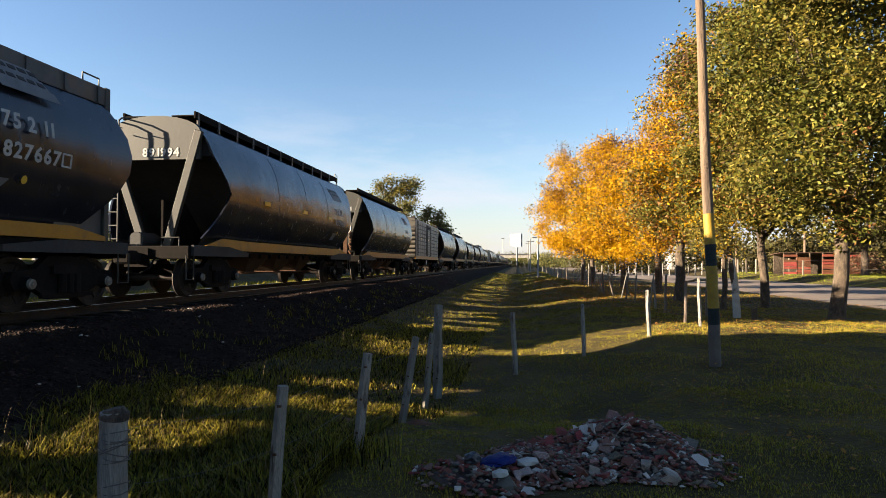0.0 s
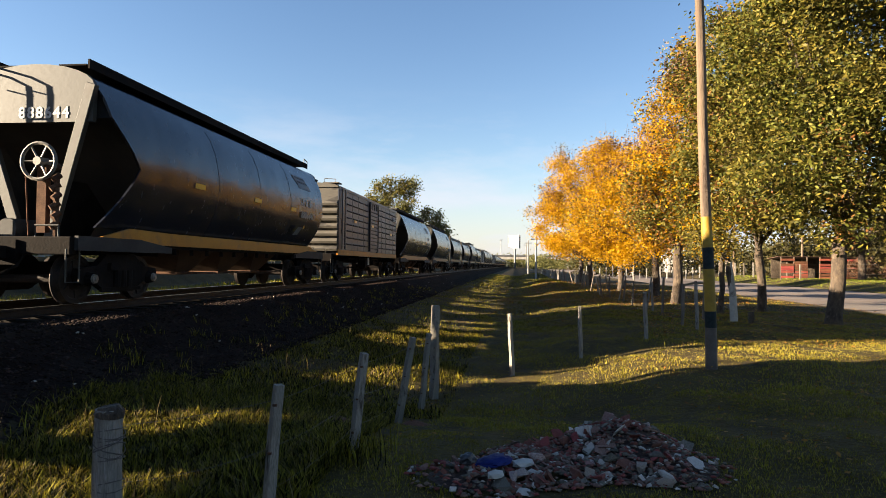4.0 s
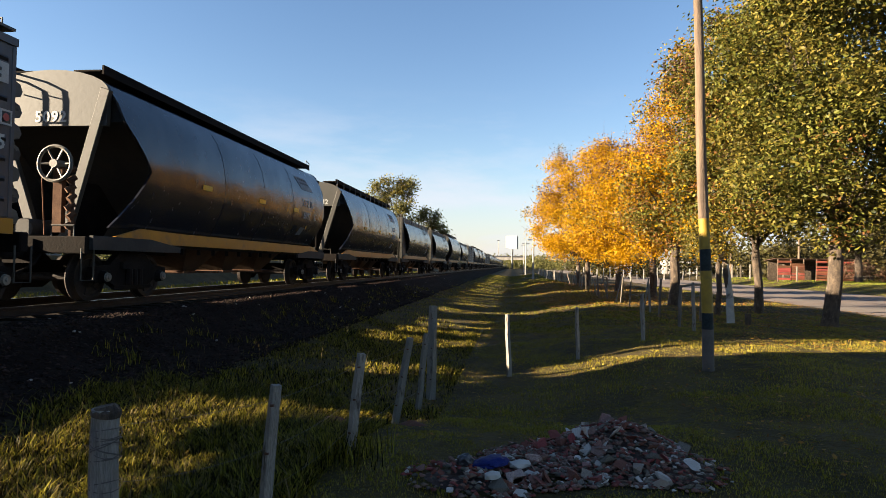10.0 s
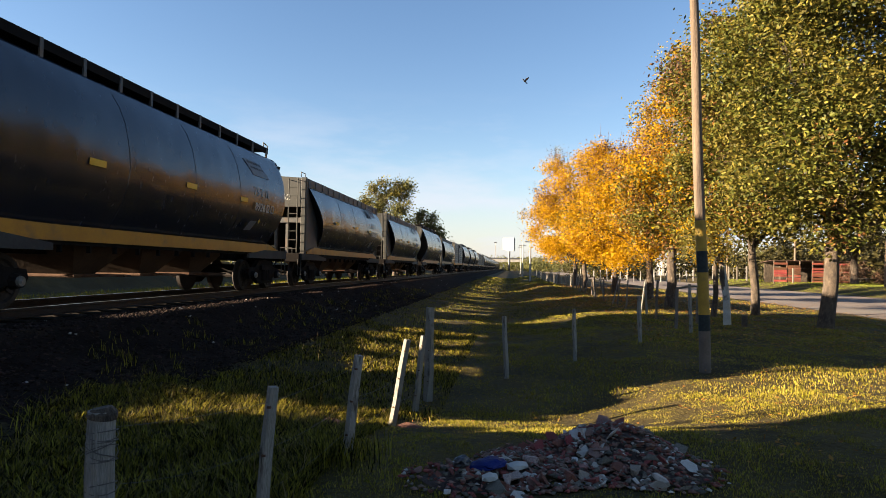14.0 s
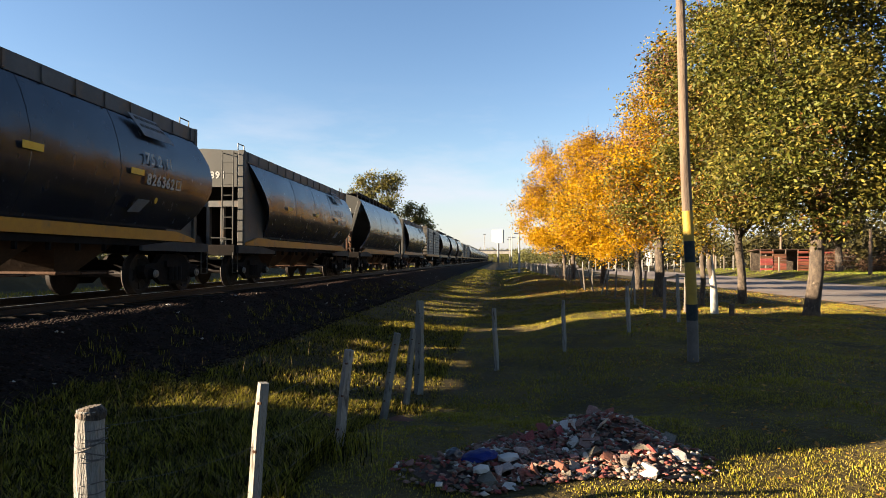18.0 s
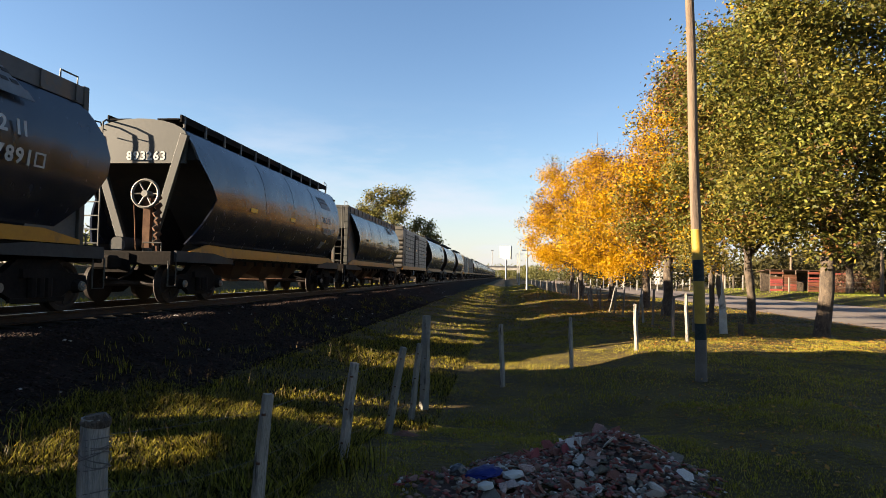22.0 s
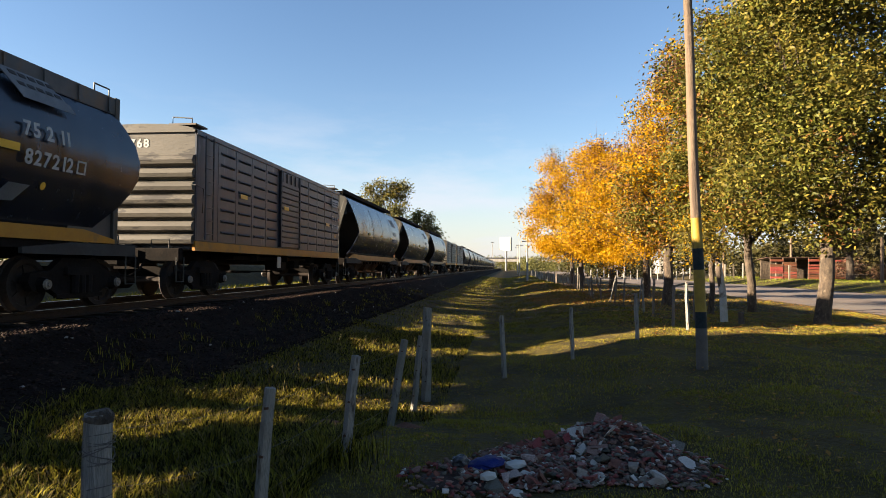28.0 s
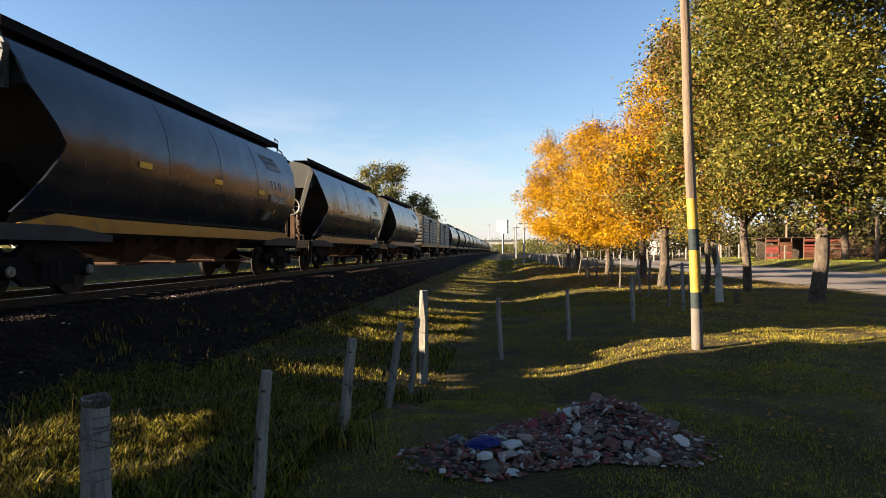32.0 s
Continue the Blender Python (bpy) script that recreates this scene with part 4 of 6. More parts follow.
def boxcar(label, number, endno):
    """Boxcar with corrugated ends, pressed side panels and a sliding door."""
    w = thing("boxcar", label, "wagon", "wagons of the goods train")
    wheels = running_gear(w, BOXL, -0.42)
    bm = B()
    box(bm, -1.38, 1.38, 0.06, BOXL - 0.06, 1.2, 4.12)
    part("body", bm, M["boxgrey"], w)
    roof(w, 4.3, 4.12, 1.44, 0.0, BOXL, M["rim"])
    for s in (-1, 1):
        bm = B()
        x0, x1 = sorted((s * 1.38, s * 1.425))
        box(bm, x0, x1, 0.0, 5.6, 1.42, 4.12)
        box(bm, x0, x1, 7.65, BOXL, 1.42, 4.12)
        part("side_wall", bm, M["boxgrey"], w, "pressed blue-grey side wall")
        x0, x1 = sorted((s * 1.4, s * 1.455))
        for y in [0.06, 1.2, 2.3, 3.4, 4.5, 5.56, 7.7, 8.75, 9.85, 10.9, 12.0, BOXL - 0.06]:
            bm = B()
            box(bm, x0, x1 - 0.02 * (s > 0), y - 0.022, y + 0.022, 1.42, 4.02, bevel=0.006)
            part("side_post", bm, M["boxgrey"], w)
        bm = B()
        box(bm, x0, x1, 0, BOXL, 4.02, 4.14)
        part("top_rail", bm, M["boxgrey"], w)
        for ya, yc in ((1.33, 2.17), (2.43, 3.27), (3.53, 4.37), (4.63, 5.43), (7.83, 8.62), (8.88, 9.72), (9.98, 10.77), (11.03, 11.87), (12.13, BOXL - 0.15)):
            for k in range(8 if s > 0 else 0):
                z = 1.64 + 0.3 * k
                bm = B()
                q = [bm.verts.new(p) for p in ((s * 1.42, ya, z), (s * 1.475, ya + 0.06, z + 0.04), (s * 1.42, ya, z + 0.09), (s * 1.42, yc, z), (s * 1.475, yc - 0.06, z + 0.04), (s * 1.42, yc, z + 0.09))]
                for f in ((0, 1, 4, 3), (1, 2, 5, 4), (0, 2, 1), (3, 4, 5), (0, 3, 5, 2)):
                    bm.faces.new([q[i] for i in f])
                # whole rib coloured dark for the shade line below its lip
                part("pressed_rib", bm, M["rib"], w)
        bm = B()
        x0, x1 = sorted((s * 1.4, s * 1.475))
        box(bm, x0, x1, 5.68, 7.58, 1.45, 3.98)
        part("door", bm, M["boxgrey"], w, "sliding door with close ribs")
        bm = B()
        x0, x1 = sorted((s * 1.47, s * 1.51))
        for k in range(11):
            z = 1.58 + 0.19 * k
            box(bm, x0, x1, 5.76, 7.5, z, z + 0.06, bevel=0.012)
        for k in range(5):
            y = 5.8 + k * 0.42
            box(bm, x0, x1, y - 0.03, y + 0.03, 3.64, 3.96)
        for y in (5.68, 7.58):
            box(bm, x0, x1, y - 0.05, y + 0.05, 1.45, 4.0)
        # door ribs coloured dark the same way, as shade lines
        part("door_rib", bm, M["rib"], w)
        bm = B()
        x0, x1 = sorted((s * 1.36, s * 1.44))
        box(bm, x0, x1, -0.02, BOXL + 0.02, 1.17, 1.4)
        part("side_sill", bm, M["yellow"], w, "faded yellow sill stripe")
        bm = B()
        tube(bm, [(s * 1.5, 0.2, 2.1), (s * 1.52, 0.2, 2.7), (s * 1.52, -0.2, 2.75), (s * 1.4, -0.2, 2.75)], [0.016] * 4, 5)
        part("grab_rail", bm, M["end"], w)
    for s, y0 in ((1, 0.0), (-1, BOXL)):
        bm = B()
        prof = []
        n = 7
        for k in range(n):
            z = 1.3 + 0.325 * k
            prof += [(0.02, z), (-0.13, z + 0.04), (-0.17, z + 0.13), (-0.12, z + 0.23), (0.02, z + 0.28)]
        prof += [(0.02, 3.62), (0.02, 4.1)]
        a = [bm.verts.new((-1.4, y0 + s * p, z)) for p, z in prof]
        c = [bm.verts.new((1.4, y0 + s * p, z)) for p, z in prof]
        d = [bm.verts.new((-1.4, y0 + s * 0.1, z)) for p, z in prof]
        e = [bm.verts.new((1.4, y0 + s * 0.1, z)) for p, z in prof]
        for i in range(len(prof) - 1):
            bm.faces.new((a[i], a[i + 1], c[i + 1], c[i]))
            bm.faces.new((a[i], d[i], d[i + 1], a[i + 1]))
            bm.faces.new((c[i], c[i + 1], e[i + 1], e[i]))
        part("corrugated_end", bm, M["boxend"], w, "pale corrugated end wall with rust patches")
        bm = B()
        n = 8
        prism(bm, [(1.4, 4.08)] + [(1.4 * math.cos(math.pi * i / n), 4.12 + 0.18 * math.sin(math.pi * i / n)) for i in range(n + 1)] + [(-1.4, 4.08)], 1, min(y0 - s * 0.03, y0 + s * 0.1), max(y0 - s * 0.03, y0 + s * 0.1))
        part("gable", bm, M["boxend"], w)
        if s > 0:
            ladder(w, 1.5, 0.35, 1.45, 4.05, 0.42, along="y", mt="boxgrey")
        bm = B()
        tube(bm, [(0.75, y0 + s * 0.1, 4.25), (0.75, y0 + s * 0.1, 4.48), (1.25, y0 + s * 0.1, 4.44), (1.25, y0 + s * 0.1, 4.15)], [0.018] * 4, 5)
        box(bm, 0.7, 1.4, min(y0, y0 + s * 0.6), max(y0, y0 + s * 0.6), 4.26, 4.3)
        part("roof_step", bm, M["rim"], w)
        bm = B()
        rod(bm, (-0.15, y0 - s * 0.5, 1.12), (-0.15, y0 + s * 0.2, 1.12), 0.2, n=14)
        part("air_tank", bm, M["beam"], w, "dull grey round air tank", smooth=True)
    for nm, a in (("centre_sill", (-0.3, 0.3, 0, BOXL, 0.85, 1.18)), ("floor_beam", (-1.1, 1.1, 2.9, 10.2, 1.0, 1.1)), ("equipment_box", (0.7, 1.1, 6.3, 7.3, 0.66, 1.0)),
                  ("equipment_box", (0.75, 1.05, 8.3, 8.9, 0.72, 1.0)), ("cross_bearer", (-1.3, 1.3, 4.14, 4.26, 0.95, 1.18)), ("cross_bearer", (-1.3, 1.3, 6.84, 6.96, 0.95, 1.18)), ("cross_bearer", (-1.3, 1.3, 9.44, 9.56, 0.95, 1.18))):
        bm = B()
        box(bm, *a, bevel=0.015)
        part(nm, bm, M["under"], w)
    for nm, p, q, r in (("brake_rod", (-0.2, 3.0, 0.6), (-0.2, 10.2, 0.6), 0.025), ("brake_lever", (0.9, 4.6, 0.62), (-0.6, 4.9, 0.62), 0.04), ("air_reservoir", (-0.6, 4.6, 0.75), (-0.6, 5.9, 0.75), 0.24), ("brake_cylinder", (0.5, 8.0, 0.7), (0.5, 8.7, 0.7), 0.2)):
        bm = B()
        rod(bm, p, q, r, n=10)
        part(nm, bm, M["under"], w, smooth=True)
    bm = B()
    box(bm, 1.36, 1.38, 5.7, 6.0, 0.75, 1.12)
    part("data_plate", bm, M["white"], w, "small white data plate")
    bm = B()
    box(bm, 1.3, 1.36, 5.76, 5.94, 0.78, 0.95)
    part("plate_bracket", bm, M["rib"], w)
    if endno:
        text_part(endno, 0.3, pose(-0.84, 0.016, 3.72, 90, 0, 0), w)
    side_marks(w, number, BOXL, "box")
    return w, wheels


# ---- the train ----
R_LAB = "dark grey covered hopper wagon with pale arched ends"
S_LAB = "dark grey covered hopper wagon with parapet rim and flat pale ends"
B_LAB = "blue-grey ribbed boxcar with corrugated pale end and yellow sill"
TRAIN = [
    ("S", -82.7, "827667", "827667", False), ("R", -66.45, "891994", "891994", False), ("R", -50.3, "888644", "888644", True),
    ("B", -34.75, "046485", "046485", False), ("R", -19.15, "5092", "5092", True), ("R", -2.8, "892612", "892612", False),
    ("S", 12.95, "826362", "826362", False), ("S", 28.6, "807891", "807891", False), ("R", 44.95, "893263", "893263", True),
    ("S", 60.4, "827212", "827212", True), ("B", 75.95, "459768", "059768", False), ("R", 91.3, "888428", "888428", False),
    ("R", 107.3, "", "", True), ("R", 124.2, "", "", False),
]
far_kinds = "BBRRRRRRRSRRSRBRRR"
u_next = 140.3
wagons, wheel_list = [], []
u_first = TRAIN[0][1]
# two wagons already past the eye
TRAIN = [("R", u_first - 32.3, "", "", False), ("R", u_first - 16.2, "", "", False)] + TRAIN
for kind, u, number, endno, brake in TRAIN:
    if kind == "R":
        w, wh = round_hopper(R_LAB + (" and brake wheel" if brake else ""), number, endno, brake, number in ("891994", "892612", "893263"), 0.5 if number == "888428" else -1.15)
    elif kind == "S":
        w, wh = square_hopper(S_LAB, number, endno, brake)
    else:
        w, wh = boxcar(B_LAB, number, endno)
    wagons.append((w, u))
    wheel_list += wh
plain = {"R": wagons[-1][0], "S": wagons[2][0], "B": wagons[5][0]}
for kind in far_kinds:
    w = copy_thing(plain[kind], pose(TRACK_X, u_next, RAIL_Z))
    wagons.append((w, u_next))
    u_next += 15.4 if kind == "B" else 16.15

# ---- fence across the ditch and beside the track ----
def leaning_post(bm, x, y, h, r, lean_x=0.0, lean_y=0.0, square=True, z=None):
    z = gz(x, y) - 0.12 if z is None else z
    p0, p1 = Vector((x, y, z)), Vector((x + lean_x, y + lean_y, z + h + 0.12))
    n = 4 if square else 9
    tube(bm, [p0, p0.lerp(p1, 0.35) + Vector((0.006, -0.004, 0)), p0.lerp(p1, 0.7) + Vector((-0.005, 0.003, 0)), p1], [r * 1.05, r * 1.02, r, r * 0.93], n)


def wire_line(bm, a, c, sag=0.02, r=0.0016):
    a, c = Vector(a), Vector(c)
    pts = [a.lerp(c, k / 5) - Vector((0, 0, sag * 4 * (k / 5) * (1 - k / 5))) for k in range(6)]
    tube(bm, pts, [r] * 6, 4)


NEAR_FENCE = [(-2.08, 3.08, -0.765, 0.072, 0.0, -0.01, "greypost", False), (-1.55, 3.84, -0.765, 0.041, 0.085, 0, "post", True), (-1.42, 5.45, -0.785, 0.045, 0.11, 0, "post", True),
              (-1.48, 7.9, -0.92, 0.048, 0.2, 0, "post", True), (-1.36, 9.1, -1.0, 0.045, 0.12, 0, "post", True), (-1.3, 10.15, -0.66, 0.078, 0.02, 0, "post", True)]
fence = thing("wire_fence", "weathered whitewashed wooden fence posts with slack barbed wire", "fence")
tops = []
for x, y, top_z, r, lx, ly, mt, sq in NEAR_FENCE:
    h = top_z - gz(x, y)
    bm = B()
    leaning_post(bm, x, y, h, r, lx, ly, sq)
    p = part("post", bm, M[mt], fence, "", smooth=not sq)
    tops.append((Vector((x + lx, y + ly, gz(x, y) + h)), Vector((x, y, gz(x, y)))))
    if not sq:
        for zz, tilt in ((0.11, 0.015), (0.125, -0.02), (0.16, 0.01), (0.2, 0.035), (0.205, -0.04), (0.26, 0.012), (0.38, 0.02), (0.4, -0.015)):
            bm = B()
            pts = [(x + 0.075 * math.cos(a), y + 0.075 * math.sin(a), gz(x, y) + h - zz + tilt * math.sin(a + 2.2)) for a in (2 * math.pi * i / 12 for i in range(13))]
            tube(bm, pts, [0.0028] * 13, 4)
            part("wire_wrap", bm, M["wire"], fence, "wire wound round the post")
    else:
        for k in (0.13, 0.45, 0.78):
            bm = B()
            q = Vector((x + lx * (1 - k), y - r * 0.8, gz(x, y) + h * (1 - k)))
            box(bm, q.x - 0.012, q.x + 0.012, q.y - 0.012, q.y + 0.01, q.z - 0.007, q.z + 0.007)
            part("staple", bm, M["rust"], fence, "rusty wire staple")
x, y = NEAR_FENCE[0][:2]
zt = NEAR_FENCE[0][2]
bm = B()
tube(bm, [(x, y - 0.008, zt - 0.035), (x + 0.004, y - 0.009, zt - 0.012), (x, y - 0.01, zt + 0.014)], [0.0745, 0.0725, 0.05], 11)
part("worn_cap", bm, M["bark"], fence, "dark rotten post top", smooth=True)
for z0, z1 in ((0.15, 0.235), (0.235, 0.15)):
    bm = B()
    tube(bm, [(x - 0.075 * math.cos(a), y - 0.078 * math.sin(a), zt - (z0 + (z1 - z0) * a / math.pi)) for a in (math.pi * i / 10 for i in range(11))], [0.0028] * 11, 4)
    part("wire_wrap", bm, M["wire"], fence, "wire crossed over the post")
for (t0, b0), (t1, b1) in zip(tops, tops[1:]):
    for k in (0.1, 0.42, 0.72):
        bm = B()
        wire_line(bm, t0.lerp(b0, k), t1.lerp(b1, k), 0.04 if k > 0.3 else 0.02)
        part("wire", bm, M["wire"], fence)

FAR_FENCE = [(-0.05, 12.3, 1.2, 0.048, -0.06), (1.4, 13.9, 1.12, 0.045, -0.03), (3.08, 15.5, 1.1, 0.05, -0.04), (4.9, 17.9, 1.32, 0.05, -0.04)]
fence2 = thing("wire_fence", "thin pale wooden fence posts leading to the trees", "fence")
tops = [tops[-1]]
for x, y, h, r, lx in FAR_FENCE:
    bm = B()
    leaning_post(bm, x, y, h, r, lx, 0, True)
    part("post", bm, M["post"], fence2)
    tops.append((Vector((x + lx, y, gz(x, y) + h)), Vector((x, y, gz(x, y)))))
for (t0, b0), (t1, b1) in zip(tops, tops[1:]):
    for k in (0.12, 0.6):
        bm = B()
        wire_line(bm, t0.lerp(b0, k), t1.lerp(b1, k), 0.03, 0.0018)
        part("wire", bm, M["wire"], fence2)
# a rail hung between two leaning posts
for a, c, h in (((4.75, 18.9), (6.1, 21.6), 1.18),):
    bm = B()
    tube(bm, [(a[0], a[1], gz(*a) + h), ((a[0] + c[0]) / 2, (a[1] + c[1]) / 2, gz(*a) + h + 0.02), (c[0], c[1], gz(*c) + h)], [0.03, 0.035, 0.028], 7)
    part("rail", bm, M["oldpost"], fence2, "crooked bare wooden rail", smooth=True)
    for q in (a, c):
        bm = B()
        leaning_post(bm, q[0], q[1], h + 0.04, 0.045, 0.04, 0, False)
        part("post", bm, M["oldpost"], fence2)
# the long fence along the tree row
rng = random.Random(5)
fence3 = thing("wire_fence", "long row of uneven bare wooden posts beside the trees", "fence")
prev = None
for k in range(70):
    y = 22.5 + k * 1.7 + rng.uniform(-0.5, 0.5) if k < 24 else 64 + (k - 24) * 1.5
    x = 4.95 + (0.012 if k < 24 else 0.0) * (y - 22) + rng.uniform(-0.12, 0.12)
    h = rng.uniform(1.05, 1.4)
    lx = rng.uniform(-0.1, 0.1) if rng.random() > 0.25 else rng.uniform(-0.35, 0.35)
    bm = B()
    leaning_post(bm, x, y, h, rng.uniform(0.03, 0.05), lx, rng.uniform(-0.05, 0.05), rng.random() > 0.4)
    part("post", bm, M["post" if rng.random() < (0.25 if k < 24 else 0.75) else "oldpost"], fence3)
    top = (Vector((x + lx, y, gz(x, y) + h)), Vector((x, y, gz(x, y))))
    if prev and k < 24:
        for q in (0.1, 0.5):
            bm = B()
            wire_line(bm, prev[0].lerp(prev[1], q), top[0].lerp(top[1], q), 0.03, 0.0025)
            part("wire", bm, M["wire"], fence3)
    prev = top

# ---- banded pole ----
PX, PY = 3.36, 11.4
pole = thing("utility_pole", "tall wooden pole with yellow and black painted bands", "pole")
bands = [(-0.3, 0.71, "polegrey"), (0.71, 0.99, "poleblack"), (0.99, 1.72, "poleyellow"), (1.72, 2.09, "poleblack"), (2.09, 2.62, "poleyellow"), (2.62, 9.5, "polewood")]
pz = gz(PX, PY)
for z0, z1, mt in bands:
    bm = B()
    n = max(2, int((z1 - z0) / 0.8) + 1)
    pts = [(PX - 0.034 * (z0 + (z1 - z0) * k / (n - 1)) + 0.012 * math.sin(1.3 * (z0 + (z1 - z0) * k / (n - 1))), PY, pz + z0 + (z1 - z0) * k / (n - 1)) for k in range(n)]
    rs = [0.098 - 0.0038 * (z0 + (z1 - z0) * k / (n - 1)) for k in range(n)]
    tube(bm, pts, rs, 14)
    part("shaft" if mt == "polewood" else "painted_band", bm, M[mt], pole, "bare weathered shaft" if mt == "polewood" else "", smooth=True)


# ---- trees ----
def leaf_cloud(name, centres, per, spread, size, material, parent, rg, label="", flat=0.6):
    """Many small folded leaves round the centres, one mesh."""
    c = np.repeat(np.asarray(centres), per, axis=0)
    n = len(c)
    p = c + rg.normal(0, 1, (n, 3)) * np.asarray(spread)
    d = rg.normal(0, 1, (n, 3))
    d[:, 2] = d[:, 2] * flat - 0.35
    d /= np.linalg.norm(d, axis=1)[:, None]
    e = np.cross(d, rg.normal(0, 1, (n, 3)))
    e /= np.linalg.norm(e, axis=1)[:, None] + 1e-9
    s = (size * rg.uniform(0.65, 1.3, n))[:, None]
    v = np.stack([p, p + d * s * 0.5 + e * s * 0.24, p + d * s, p + d * s * 0.5 - e * s * 0.24], 1).reshape(-1, 3)
    f = np.arange(n * 4).reshape(-1, 4)
    return raw(name, v, f, material, parent, label, "stuff")


def tree(x, y, label, trunk_h, trunk_r, lobes, clumps, per, size, mats, seed, lean=(0, 0), whitewash=0.0, spread=0.34, bare=0):
    """A tree of the row by the road, drawn at its full size."""
    k = ROW_SCALE if 0 < x < 16 else 1.0
    return grow(x * k, y * k, label, trunk_h * k, trunk_r * k, [tuple(v * k for v in a) for a in lobes], clumps, per, size * k, mats, seed, (lean[0] * k, lean[1] * k), whitewash, spread * k, bare)


ROW_SCALE = 1.13


def grow(x, y, label, trunk_h, trunk_r, lobes, clumps, per, size, mats, seed, lean=(0, 0), whitewash=0.0, spread=0.34, bare=0):
    """Tapered trunk, limbs to the clumps, and a crown of leaf clumps in uneven lobes.
    lobes: (dx, dy, z, rx, ry, rz); mats: (material, share, low, high) chosen by the height in the crown."""
    rg = np.random.default_rng(seed)
    z0 = gz(x, y)
    tr = thing("tree", label, "tree", "trees along the road")
    top = Vector((x + lean[0], y + lean[1], z0 + trunk_h))
    base = Vector((x, y, z0 - 0.1))
    bm = B()
    pts = [base, base.lerp(top, 0.12), base.lerp(top, 0.45) + Vector((0.05, 0.03, 0)), base.lerp(top, 0.8) - Vector((0.03, 0.02, 0)), top]
    tube(bm, pts, [trunk_r * 1.22, trunk_r * 1.03, trunk_r * 0.92, trunk_r * 0.9, trunk_r * 0.75], 12)
    part("trunk", bm, M["bark"], tr, "rough grey-brown trunk", smooth=True)
    if whitewash:
        bm = B()
        tube(bm, [base.lerp(top, k) + Vector((0.05 * math.sin(k * 3.1), 0.02 * k, 0)) for k in (0.02, whitewash * 0.5, whitewash)], [trunk_r * 1.25, trunk_r * 1.06, trunk_r * 1.0], 12)
        part("whitewash", bm, M["limewash"], tr, "whitewashed lower trunk", smooth=True)
    vol = np.array([a[3] * a[4] * a[5] for a in lobes])
    pick = rg.choice(len(lobes), clumps, p=vol / vol.sum())
    u = rg.normal(0, 1, (clumps, 3))
    u /= np.linalg.norm(u, axis=1)[:, None]
    rad = rg.uniform(0.35, 1.0, clumps) ** 0.5
    lob = np.array(lobes)[pick]
    rad = rad * (0.86 + 0.2 * np.sin(u[:, 0] * 5 + seed) * np.cos(u[:, 2] * 4 + u[:, 1] * 3))
    cen = np.array([x, y, z0]) + lob[:, :3] + u * lob[:, 3:] * rad[:, None]
    nb = max(4, clumps // 11)
    bough = cen[:nb][((cen[:, None] - cen[None, :nb]) ** 2).sum(-1).argmin(1)]
    cen = bough + (cen - bough) * np.array([0.6, 0.6, 0.48])
    heads = [Vector(c) for c in cen[rg.choice(clumps, min(clumps, 26), replace=False)]]
    for h in heads:
        bm = B()
        mid = top.lerp(h, 0.5) + Vector((0, 0, 0.25))
        r = trunk_r * rg.uniform(0.22, 0.42)
        tube(bm, [top - Vector((0, 0, 0.15)), mid, h], [r, r * 0.6, 0.012], 6)
        part("limb", bm, M["bark"], tr, smooth=True)
    for k in range(bare):
        bm = B()
        h = Vector(cen[rg.integers(clumps)])
        out = (h - (top + Vector((0, 0, 2.2)))).normalized()
        tube(bm, [h, h + out * 0.7 + Vector((0, 0, 0.2)), h + out * 1.3 + Vector((0.1, 0, 0.5))], [0.02, 0.012, 0.004], 4)
        part("twig", bm, M["bark"], tr)
    lo, hi = cen[:, 2].min(), cen[:, 2].max()
    left = np.ones(clumps, bool)
    for mname, share, a, c in mats:
        hz = (cen[:, 2] - lo) / (hi - lo)
        ok = left & (hz >= a) & (hz <= c) & (rg.random(clumps) < share)
        if ok.any():
            leaf_cloud("crown", cen[ok], per, (spread, spread, spread * 0.8), size, M[mname], tr, rg, {"leaf_green": "green leaves", "leaf_yellow": "bright yellow autumn leaves", "leaf_olive": "olive turning leaves", "leaf_orange": "orange-brown autumn leaves"}.get(mname, ""))
        left &= ~ok
    return tr


GREEN = [("leaf_olive", 0.45, 0, 1), ("leaf_orange", 0.02, 0.0, 1), ("leaf_green", 1.0, 0, 1)]
MIXED = [("leaf_yellow", 0.45, 0.84, 1), ("leaf_yellow", 0.05, 0, 0.8), ("leaf_brown", 0.07, 0.2, 1), ("leaf_orange", 0.05, 0, 1), ("leaf_olive", 0.55, 0, 1), ("leaf_green", 1.0, 0, 1)]
TURN = [("leaf_yellow", 0.42, 0.3, 1), ("leaf_orange", 0.3, 0, 0.5), ("leaf_brown", 0.3, 0.35, 1), ("leaf_yellow", 0.2, 0, 1), ("leaf_olive", 0.75, 0, 1), ("leaf_green", 1, 0, 1)]
GOLD = [("leaf_orange", 0.08, 0, 1), ("leaf_brown", 0.1, 0.5, 1), ("leaf_olive", 0.12, 0.2, 1), ("leaf_yellow", 1, 0, 1)]
